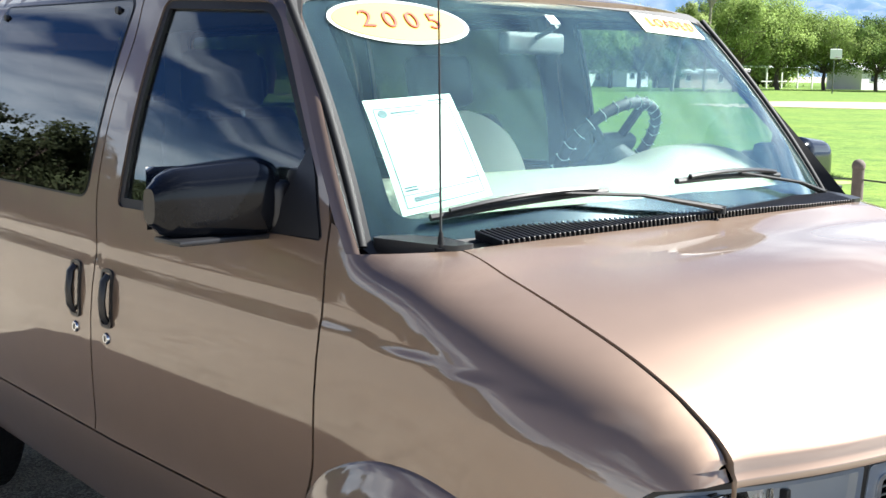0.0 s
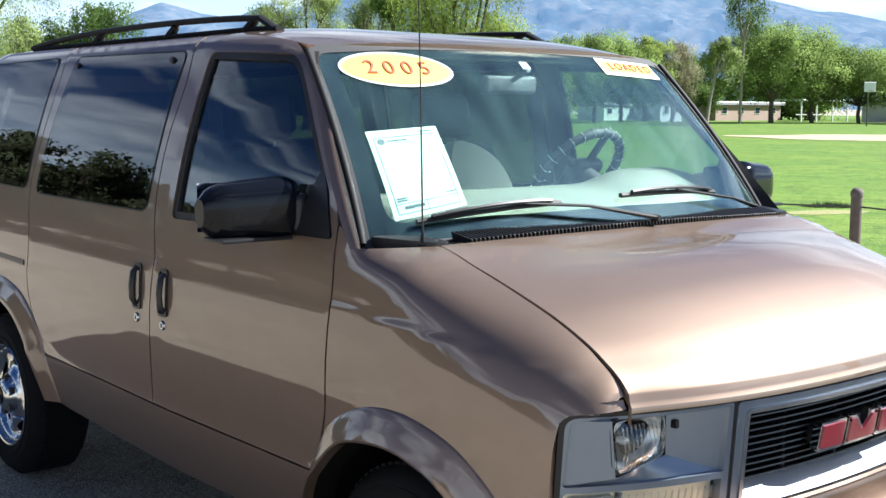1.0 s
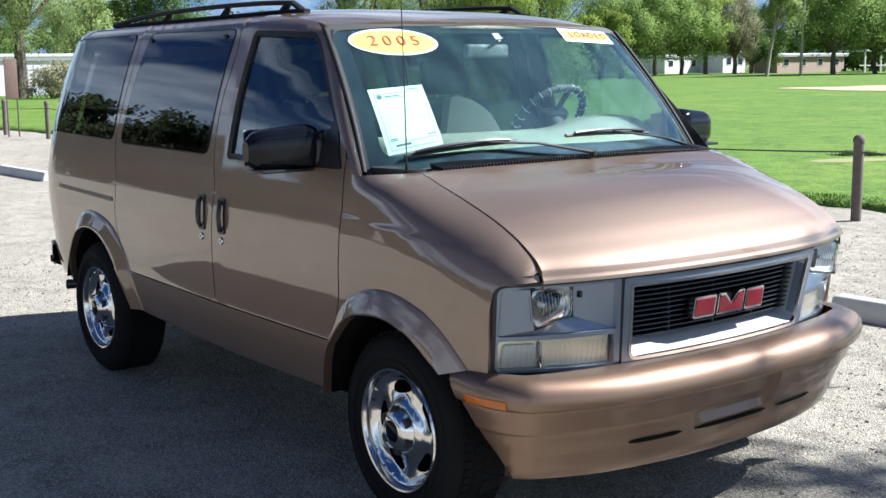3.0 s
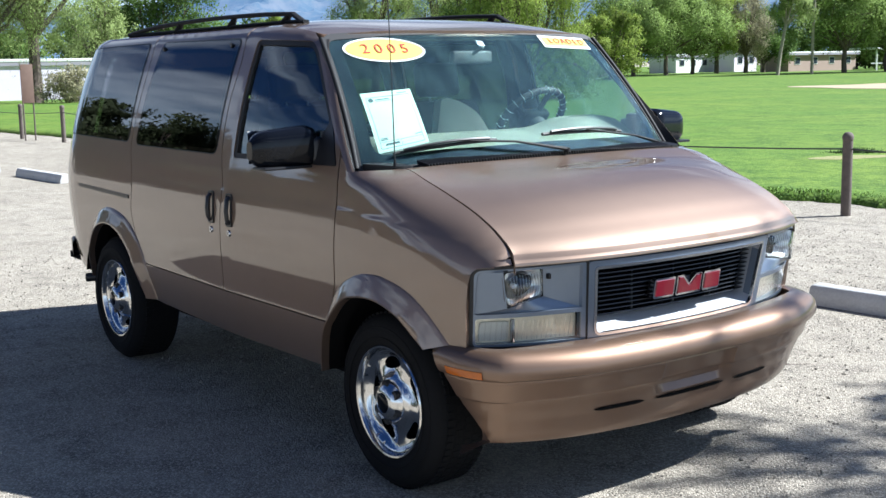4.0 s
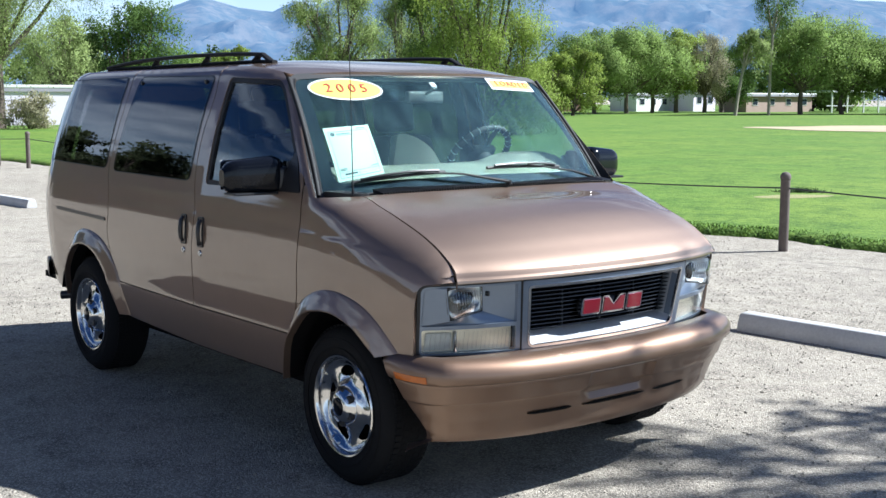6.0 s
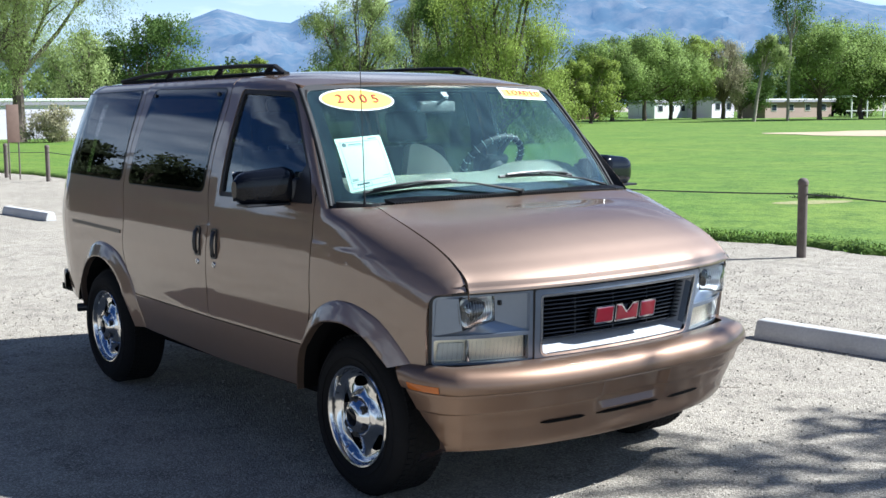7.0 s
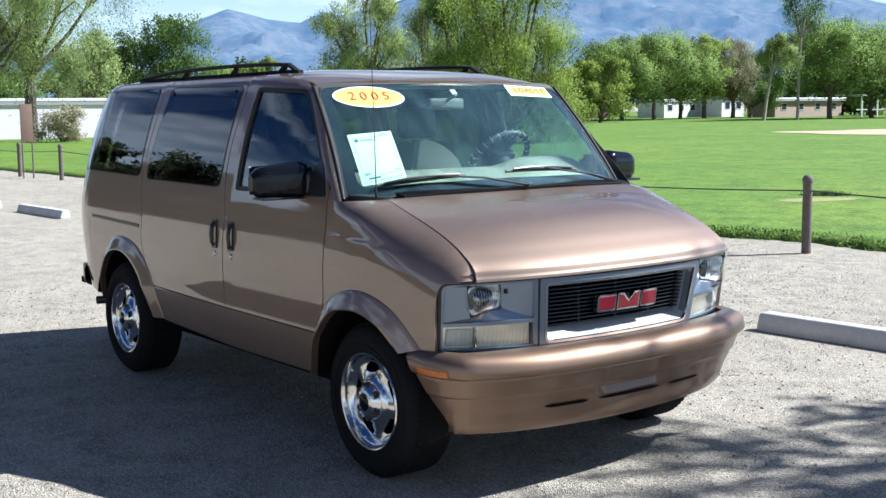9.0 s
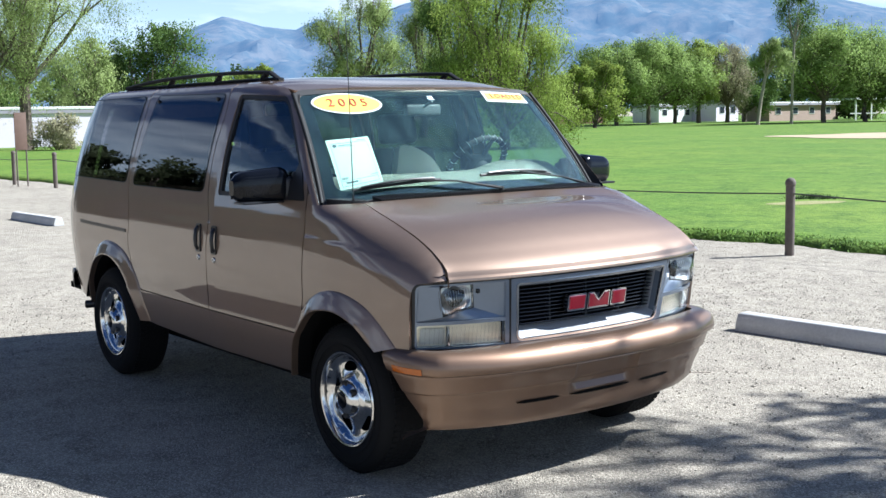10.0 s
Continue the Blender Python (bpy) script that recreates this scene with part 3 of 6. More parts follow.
        part("door_handle", bm, black_plastic, holder, "black vertical pull handle")
        lz = .905
        lock = lathe([(0, .004), (.013, .004), (.016, 0), (.016, -.006)], 16)
        bmesh.ops.transform(lock, matrix=Matrix.Translation((u - .008, sgn * (half(u, lz) + .002), lz)) @ Matrix.Rotation(math.pi if sgn < 0 else 0, 4, "Z"), verts=lock.verts)
        lk = part("door_lock", lock, chrome_dull, holder, "chrome key lock")
        slot = box((-.002, -.001, -.007), (.002, .001, .007), m=Matrix.Translation((u - .008, sgn * (half(u, lz) + .0065), lz)))
        part("keyhole", slot, black_plastic, lk)


side_panels(-1)
side_panels(1)

# ---- hood, roof, windshield ----
def nose_x(y):
    d = fascia_x(y, .94) - .592
    return .606 + .5 * (d + math.sqrt(d * d + .0008))


hood_rows = []
across = [math.sin(v) for v in np.linspace(-math.pi / 2, math.pi / 2, 61)]
for t, fold in [(0, -.03)] + [(float(v), 0) for v in np.linspace(0, .75, 36)] + [(.75 + .25 * math.sin(v), 0) for v in np.linspace(.05, math.pi / 2, 34)] + [(1.0, -.012), (.985, -.035)]:
    row = []
    for k, s in enumerate(across):
        w = .770
        for _ in range(3):
            y = s * w
            back_x = -.025 - .03 * (abs(y) / .77) ** 2
            x = back_x + (nose_x(y) - .002 - back_x) * t
            w = float(np.interp(x, CUT_X, CUT_Y)) - .005
        y = s * w
        row.append((x, y, hood_z(x, y) + fold))
    row = [(row[0][0], row[0][1], row[0][2] - .03)] + row + [(row[-1][0], row[-1][1], row[-1][2] - .03)]
    hood_rows.append(row)
hood = strip("hood", hood_rows, paint, van)
raw("engine_bay", [(-.06, -.72, 1.18), (-.06, .72, 1.18), (.56, .72, .90), (.56, -.72, .90), (-.06, -.72, .5), (-.06, .72, .5), (.50, .72, .5), (.50, -.72, .5)], [(0, 1, 2, 3), (7, 6, 5, 4), (0, 3, 7, 4), (1, 5, 6, 2), (3, 2, 6, 7), (0, 4, 5, 1)], paint_dark, van, smooth=False)

roof_loop = [(shield_x(y, 1.80) + .01, y) for y in np.linspace(-.70, .70, 21)]
edge_xs = list(np.linspace(-.70, -3.68, 40))
roof_loop = [(-.70, -half(-.70, roof_line(-.70)) + .004)] + roof_loop + [(x, half(x, roof_line(x)) - .002) for x in edge_xs] + [(-3.76, .58), (-3.795, .40), (-3.80, 0), (-3.795, -.40), (-3.76, -.58)] + [(x, -half(x, roof_line(x)) + .002) for x in edge_xs[::-1]][:-1]
roof = panel("roof", roof_loop, lambda x, y: (x, y, roof_z(x, y)), paint, van, (0, 0, 1), thick=.03, step=.05)
panel("headliner", offset(roof_loop, .06), lambda x, y: (x, y, roof_z(x, y) - .05), dash_mat, van, (0, 0, 1), thick=.01, step=.12)

SHIELD = rounded([(-.874, 1.246), (-.774, 1.772), (-.45, 1.793), (0, 1.803), (.45, 1.793), (.774, 1.772), (.874, 1.246), (.5, 1.262), (0, 1.268), (-.5, 1.262)], [.03, .05, 0, 0, 0, .05, .03, 0, 0, 0])
pane("windshield", SHIELD, shield(), glass_front, van, (1, 0, .8), step=.06, label="large raked windshield with a green tint")
panel("windshield_trim", offset(SHIELD, -.02), shield(.002), rubber, van, (1, 0, .8), holes=[offset(SHIELD, .006)], thick=.03)
CLEAR = rounded([(-.800, 1.298), (-.712, 1.758), (-.45, 1.782), (0, 1.792), (.45, 1.782), (.712, 1.758), (.800, 1.298), (.5, 1.312), (0, 1.320), (-.5, 1.312)], [.05, .05, 0, 0, 0, .05, .05, 0, 0, 0])
panel("windshield_border", offset(SHIELD, .004), shield(-.008), black_gloss, van, (1, 0, .8), holes=[CLEAR], thick=.002, label="black border of the glass")
# raised black moulding beside each pillar
for sgn in (-1, 1):
    zz = [float(v) for v in np.linspace(1.248, 1.772, 14)]
    edge_y = [.888 - .100 * (z - 1.248) / .524 for z in zz]
    pts = [(shield_x(y, z) + .003, sgn * y, z + .003) for y, z in zip(edge_y, zz)]
    part("pillar_moulding", tube(pts, .011, 10, .8), rack_black, van, "black rubber moulding beside the windshield")
    rails = []
    for t, bulge in ((0, 0), (.3, .002), (.6, .003), (.85, .002), (1, .0)):
        row = []
        for z in zz:
            xs_, ys_ = pillar_x(z) - .008, half(pillar_x(z) - .008, z)
            row.append((xs_ + .034 * t + bulge, sgn * (ys_ - .014 * t + bulge), z))
        rails.append(row)
    strip("windshield_pillar", rails, paint, van)
    inner_edge = [(shield_x(y, z) - .004, sgn * (y + .004), z) for y, z in zip(edge_y, zz)]
    lip = [(p[0], p[1] - sgn * .001, p[2]) for p in rails[-1]]
    strip("pillar_trim", [lip, [tuple(.5 * (a + b) for a, b in zip(p, q)) for p, q in zip(lip, inner_edge)], inner_edge], rack_black, van, "matt black strip beside the windshield")
    corner = rounded([(-.225, .868), (-.10, .818), (-.055, .790), (-.050, .735), (-.15, .735), (-.235, .80)], .015)
    panel("cowl_end", corner, lambda x, y: (x, sgn * y, 1.266 + .03 * (-.05 - x)), black_plastic, van, (0, 0, 1), thick=.03)

# cowl with its louvres
COWL = [(shield_x(y, 1.262) + .004, y) for y in np.linspace(-.80, .80, 25)] + [(-.004 - .06 * (abs(y) / .77) ** 2, y) for y in np.linspace(.775, -.775, 25)]


def cowl_z(x, y):
    return 1.270 + .012 * (1 - (y / .8) ** 2)


bm = bmesh.new()
front = [(-.008 - .03 * (abs(y) / .77) ** 2, y) for y in np.linspace(-.83, .83, 41)]
for (x, y), (x2, y2) in zip(front, front[1:]):
    a = [(shield_x(y, 1.25) - .02, y, cowl_z(0, y) - .022), (x, y, cowl_z(0, y) - .028), (x2, y2, cowl_z(0, y2) - .028), (shield_x(y2, 1.25) - .02, y2, cowl_z(0, y2) - .022)]
    bm.faces.new([bm.verts.new(p) for p in a])
bmesh.ops.remove_doubles(bm, verts=bm.verts, dist=1e-4)
cowl = part("cowl_panel", bm, black_plastic, van)
for k in range(96):
    y = -.66 + k * .0148
    if abs(y) > .76:
        continue
    xa, xb = shield_x(y, 1.262) - .03, -.022 - .03 * (abs(y) / .77) ** 2
    w = min(.085, max(.05, xb - xa))
    z = cowl_z(0, y)
    part("louvre", box((-w / 2, -.0028, -.014), (w / 2, .0028, .006), .001, 1, Matrix.Translation((xb - w / 2 - .004, y, z - .006)) @ Matrix.Rotation(radians(9), 4, "Y") @ Matrix.Rotation(radians(18), 4, "X")), black_plastic, cowl, smooth=False)

# ---- nose: bumper, lamps, grille ----
def headlamp_side(sgn):
    fn = lambda y, z: fascia(0.0)(sgn * y, z)
    out = (1, sgn * .3, 0)
    # the grey surround, with a recess for the lamp and one for the signal
    frame_loop = rounded([(.893, .938), (.505, .948), (.470, .640), (.876, .650)], [.03, .01, .01, .02])
    lamp_hole = rounded([(.880, .928), (.518, .937), (.503, .776), (.878, .772)], [.012, .006, .006, .012])
    sig_hole = rounded([(.874, .757), (.506, .759), (.494, .656), (.866, .660)], [.010, .006, .006, .010])
    bez = panel("headlight_bezel", frame_loop, fn, bezel_grey, van, out, holes=[lamp_hole, sig_hole], thick=.03, label="silver-grey headlight surround")
    # dark ring drawn in for the shadowed gap round the surround
    panel("bezel_gasket", offset(frame_loop, -.009), lambda y, z: fascia(.001)(sgn * y, z), rubber, bez, out, holes=[offset(frame_loop, .002)], thick=.02)
    # four sloping walls from the opening back to the lamp
    corners_h = [(.880, .928), (.518, .937), (.503, .776), (.878, .772)]
    corners_l = [(.812, .930), (.628, .934), (.626, .822), (.796, .798)]
    lamp = rounded([(.808, .926), (.632, .931), (.630, .826), (.794, .803)], [.018, .018, .02, .03], 4)
    flat_x = fascia_x(.735, .87) - .012
    for k in range(4):
        a, b = corners_h[k], corners_h[(k + 1) % 4]
        c, d = corners_l[k], corners_l[(k + 1) % 4]
        rails = []
        for t in (0, .03, .35, .7, 1.0):
            row = []
            for u in np.linspace(0, 1, 13):
                hy, hz = a[0] + (b[0] - a[0]) * u, a[1] + (b[1] - a[1]) * u
                ly, lz = c[0] + (d[0] - c[0]) * u, c[1] + (d[1] - c[1]) * u
                y, z = hy + (ly - hy) * t, hz + (lz - hz) * t
                row.append((fascia_x(hy, hz) * (1 - t) + flat_x * t - .012 * ease(0, .03, t) * (1 - t), sgn * y, z))
            rails.append(row)
        strip("lamp_recess", rails, bezel_grey, bez)
    lo = lambda more: (lambda y, z: (flat_x + more + .03 * (1 - ((y - .719) / .088) ** 2) * (1 - ((z - .865) / .06) ** 2), sgn * y, z))
    head = panel("headlamp", offset(lamp, -.008), lambda y, z: (flat_x - .004, sgn * y, z), rubber, bez, out, holes=[offset(lamp, .002)], thick=.03)
    cup_out = lambda y, z: (flat_x - .075 + .065 * min(1, ((y - .719) / .085) ** 2 + ((z - .868) / .058) ** 2), sgn * y, z)
    panel("reflector", offset(lamp, .003), cup_out, lamp_silver, head, out, thick=.004, step=.012)
    pane("lamp_lens", lamp, lo(0), lens, head, out, step=.02, label="clear glass lens")
    # flutes of the lens
    bm = bmesh.new()
    for k in range(11):
        y = .652 + k * .0138
        zt, zb = .915, .812 + .016 * (k < 4)
        add_tube(bm, [(flat_x + .012, sgn * y, zt), (flat_x + .022, sgn * y, (zt + zb) / 2), (flat_x + .010, sgn * y, zb)], .0016, 6)
    fl = part("lens_fluting", bm, lens, head)
    fl.visible_shadow = False
    bulb = lathe([(0, 0), (.008, .003), (.011, .012), (.008, .03)], 12)
    bmesh.ops.transform(bulb, matrix=Matrix.Translation((flat_x - .02, sgn * .735, .868)) @ Matrix.Rotation(radians(90), 4, "Z"), verts=bulb.verts)
    part("bulb", bulb, chrome_dull, head)
    part("adjuster", box((flat_x - .01, sgn * .612 - .006, .885), (flat_x + .022, sgn * .612 + .006, .905), .003), black_plastic, bez)
    # lower turn signal
    sig = panel("turn_signal", offset(sig_hole, .002), lambda y, z: fascia(-.03)(sgn * y, z), lamp_back, bez, out, thick=.02, label="clear turn signal with a fluted lens")
    pane("signal_lens", sig_hole, fn, lens, sig, out, step=.03)
    bm = bmesh.new()
    for k in range(20):
        y = .518 + k * .0175
        if k == 13:
            continue
        add_tube(bm, [(fascia_x(y, z) - .014, sgn * y, z) for z in (.672, .742)], .0018, 6)
    fl = part("lens_fluting", bm, lens, sig)
    fl.visible_shadow = False
    part("divider", box((-.022, -.004, .664), (-.004, .004, .750), .001, 1, Matrix.Translation((fascia_x(.745, .7), sgn * .745, 0))), chrome_dull, sig)
    panel("signal_reflector", rounded([(.85, .742), (.755, .742), (.755, .672), (.85, .672)], .012), lambda y, z: fascia(-.02)(sgn * y, z), white_paper, sig, out, thick=.006)


headlamp_side(-1)
headlamp_side(1)
# near-black sheet that puts shade into the gaps round the nose
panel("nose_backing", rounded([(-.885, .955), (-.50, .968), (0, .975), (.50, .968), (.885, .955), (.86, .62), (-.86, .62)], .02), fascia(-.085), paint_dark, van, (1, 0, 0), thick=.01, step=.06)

GRILLE = rounded([(-.498, .946), (.498, .946), (.466, .640), (-.466, .640)], [.012, .012, .012, .012])
HOLE = rounded([(-.466, .918), (.466, .918), (.438, .664), (-.438, .664)], [.012, .012, .03, .03])
grille = panel("grille", GRILLE, fascia(.004), bezel_grey, van, (1, 0, 0), holes=[HOLE], thick=.04, label="grey grille surround with thin dark bars")
bright = offset(HOLE, -.007)
panel("bright_rim", bright, fascia(.008), chrome_dull, grille, (1, 0, 0), holes=[offset(HOLE, .004)], thick=.012)
# sloping sides of the opening and the wide lower ledge
INNER = rounded([(-.45, .912), (.45, .912), (.43, .712), (-.43, .712)], [.01, .01, .015, .015])


def ring_pts(loop, n, x_more):
    d = np.cumsum([0] + [math.dist(a, b) for a, b in zip(loop, loop[1:] + loop[:1])])
    l = np.array(loop + loop[:1])
    c = l[:-1].mean(axis=0)
    fine_y, fine_z = np.interp(np.linspace(0, d[-1], 800), d, l[:, 0]), np.interp(np.linspace(0, d[-1], 800), d, l[:, 1])
    a = np.arctan2((fine_z - c[1]) * 3.4, fine_y - c[0])
    o = np.argsort(a)
    return [(fascia_x(y, z) + x_more, y, z) for y, z in ((float(np.interp(q, a[o], fine_y[o], period=2 * math.pi)), float(np.interp(q, a[o], fine_z[o], period=2 * math.pi))) for q in np.linspace(-math.pi, math.pi, n, endpoint=False))]


ra, rb = ring_pts(HOLE, 96, .004), ring_pts(INNER, 96, -.085)
strip("grille_ledge", [r + r[:1] for r in (ra, [tuple(np.array(p) * .5 + np.array(q) * .5) for p, q in zip(ra, rb)], rb)], silver_ledge, grille, "pale grey ledge below the bars")
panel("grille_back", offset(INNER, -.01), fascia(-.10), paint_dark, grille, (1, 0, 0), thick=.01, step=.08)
for k in range(11):
    z = .727 + k * .0177
    ym = .434 + .012 * k / 10
    pts = [(fascia_x(y, z) - .058, y, z) for y in np.linspace(-ym, ym, 19)]
    bm = bmesh.new()
    rows = [[bm.verts.new((x + dx, y, zz + dz)) for x, y, zz in pts] for dx, dz in ((-.02, .004), (.012, .001), (.013, -.0025), (-.02, -.003))]
    for a, b in zip(rows, rows[1:] + rows[:1]):
        for i in range(len(a) - 1):
            bm.faces.new((a[i], a[i + 1], b[i + 1], b[i]))
    part("bar", bm, grille_bar, grille)
for y in (-.22, 0, .22):
    part("grille_strut", box((-.012, -.006, .722), (.006, .006, .91), .002, 1, Matrix.Translation((fascia_x(y, .8) - .075, y, 0))), black_plastic, grille)
# the badge: three plain red blocks with bright edges on a dark plate
badge = panel("badge", rounded([(-.155, .832), (.192, .832), (.192, .772), (-.155, .772)], .02), fascia(-.03), black_plastic, grille, (1, 0, 0), thick=.025, label="badge of three red blocks with chrome edges")
for y0, y1, cut in ((-.168, -.058, 0), (-.048, .092, 1), (.102, .205, 0)):
    if cut:
        shape = [(y0, .842), (y0 + .034, .842), ((y0 + y1) / 2, .805), (y1 - .034, .842), (y1, .842), (y1, .764), (y0, .764)]
    else:
        shape = [(y0, .842), (y1, .842), (y1, .764), (y0, .764)]
    shape = rounded(shape, .012 if not cut else .004)
    rim = panel("badge_block", shape, fascia(-.008), chrome, badge, (1, 0, 0), thick=.022)
    panel("red_face", offset(shape, .009), fascia(-.004), red_badge, rim, (1, 0, 0), thick=.005)

# ---- front bumper: sections swept round the nose ----
PROFILE = [(-.055, .652), (-.008, .656), (.034, .652), (.068, .640), (.088, .619), (.096, .592), (.096, .573), (.092, .562), (.080, .556), (.064, .553), (.058, .549), (.059, .543), (.058, .536), (.049, .508), (.041, .484), (.040, .477), (.036, .470), (.024, .466), (.020, .461), (.014, .440), (.003, .412), (-.005, .392), (-.008, .384), (-.011, .374), (-.014, .362), (-.019, .342), (-.024, .320), (-.034, .298), (-.048, .283), (-.085, .278)]


def bumper_point(s, d, z):
    """s from -1 to 1 round the nose; d outwards."""
    s = float(s)
    a = abs(s)
    sgn = 1 if s > 0 else -1
    if a < .72:
        y = a / .72 * .83
        x = .742 - .10 * y * y - .13 * y ** 4
        n = Vector((1, .20 * y + .52 * y ** 3, 0)).normalized()
    else:
        t = (a - .72) / .28
        back = .333 + .19 * max(0.0, (.645 - z) / .31)
        p0 = Vector((.742 - .10 * .6889 - .13 * .4746, .83, 0))
        p2 = Vector((back, .905, 0))
        p1 = Vector((p0.x - .058, .905, 0))
        q = (1 - t) ** 2 * p0 + 2 * t * (1 - t) * p1 + t * t * p2
        x, y = q.x, q.y
        dv = 2 * (1 - t) * (p1 - p0) + 2 * t * (p2 - p1)
        n = Vector((dv.y, -dv.x, 0)).normalized()
        d = d * (1 - .25 * t)
    d *= 1 - .30 * ease(.45, .85, a)
    low = max(0.0, (.45 - z) / .15)
    d -= .03 * low * ease(.5, .9, a) + .012 * ease(.60, .45, z) * ease(.35, .8, a)
    return Vector((x + n.x * d, sgn * (y + n.y * d), z + .012 * low * ease(.0, .8, a)))


S_STEPS = list(np.linspace(-1, -.72, 16)) + list(np.linspace(-.70, .70, 57)) + list(np.linspace(.72, 1, 16))


def bumper_rows():
    rows = []
    for d, z in PROFILE:
        row = []
        for s in S_STEPS:
            dd = d
            if abs(s) < .165 and .415 < z < .540:  # recess for the plate
                dd = d - .024
            row.append(bumper_point(s, dd, z))
        rows.append(row)
    return rows


bumper = strip("front_bumper", bumper_rows(), shaded_paint_plastic, van, "bronze bumper cover with grooves and a plate recess")
# dark air slots in the channel above the lower lip
for s0, s1 in ((-.42, -.22), (-.165, .165), (.22, .42)):
    rows = []
    for z, d in ((.402, -.012), (.400, .0035), (.392, .0), (.386, -.002), (.384, -.018)):
        row = []
        for k in np.linspace(0, 1, 13):
            zz = .392 + (z - .392) * min(1.0, 7 * k + .1, 7 * (1 - k) + .1)
            row.append(bumper_point(s0 + (s1 - s0) * k, d, zz))
        rows.append(row)
    strip("air_slot", rows, paint_dark, bumper, "dark air slot")
for sgn in (-1, 1):
    rows = []
    for z, d in ((.590, .086), (.588, .101), (.575, .101), (.562, .098), (.560, .082)):
        rows.append([bumper_point(sgn * s, d, z) for s in np.linspace(.80, .955, 10)])
    strip("side_marker", rows, amber, bumper, "amber side marker lamp")
raw("valance", [(.57, -.56, .35), (.57, .56, .35), (.42, .58, .36), (.42, -.58, .36), (.2, -.55, .40), (.2, .55, .40)], [(0, 1, 2, 3), (3, 2, 5, 4)], paint_dark, van, smooth=False)

# ---- rear ----
bm = bmesh.new()
zs = list(np.linspace(.5, 1.80, 22))
rows = []
for z in zs:
    lean = max(0.0, (z - 1.1) / .75)
    xr = -3.94 + .12 * lean
    yb = half(xr + .001, z)
    rows.append([bm.verts.new((xr - .03 * (1 - (y / yb) ** 2), y, z)) for y in np.linspace(-yb, yb, 9)])
for a, b in zip(rows, rows[1:]):
    for i in range(8):
        bm.faces.new((a[i], a[i + 1], b[i + 1], b[i]))
part("rear_doors", bm, paint, van)
rb_rows = []
for d, z in ((0, .60), (.035, .605), (.05, .59), (.05, .52), (.035, .49), (0, .48)):
    row = [(-3.60, -.865 - d * .3, z)] + [(-3.90 - d + .45 * max(0, abs(y) - .50) ** 1.5 * 2, y, z) for y in np.linspace(-.82, .82, 17)] + [(-3.60, .865 + d * .3, z)]
    rb_rows.append(row)
strip("rear_bumper", rb_rows, black_plastic, van, "black rear step bumper")
part("tailpipe", tube([(-3.15, -.62, .40), (-3.35, -.74, .395), (-3.44, -.86, .385)], .028, 12), black_plastic, van)

# ---- underbody and wheel wells ----
# plain blocks in place of the frame, added to stop light passing beneath
part("frame_and_drivetrain", box((-3.3, -.60, .235), (.50, .60, .44), .05, 2), paint_dark, van)
part("rear_frame", box((-3.70, -.72, .27), (-3.3, .72, .47), .05, 2), paint_dark, van)
raw("floor_pan", [(.45, -.80, .42), (.45, .80, .42), (-3.94, .78, .45), (-3.94, -.78, .45), (.45, -.80, .46), (.45, .80, .46), (-3.94, .78, .49), (-3.94, -.78, .49)], [(3, 2, 1, 0), (4, 5, 6, 7), (0, 1, 5, 4), (2, 3, 7, 6), (1, 2, 6, 5), (3, 0, 4, 7)], paint_dark, van, smooth=False)
for x0, r in ((0.0, .43), (-2.824, .44)):
    for sgn in (-1, 1):
        rows = []
        for a in np.linspace(radians(14), radians(166), 22):
            rows.append([(x0 + r * math.cos(a), sgn * y, .36 + r * math.sin(a)) for y in (.925, .80, .62)])
        strip("wheel_well", rows, paint_dark, van)
        raw("well_wall", [(x0 - .5, sgn * .62, .43), (x0 + .5, sgn * .62, .43), (x0 + .5, sgn * .62, .9), (x0 - .5, sgn * .62, .9)], [(0, 1, 2, 3)], paint_dark, van, smooth=False)


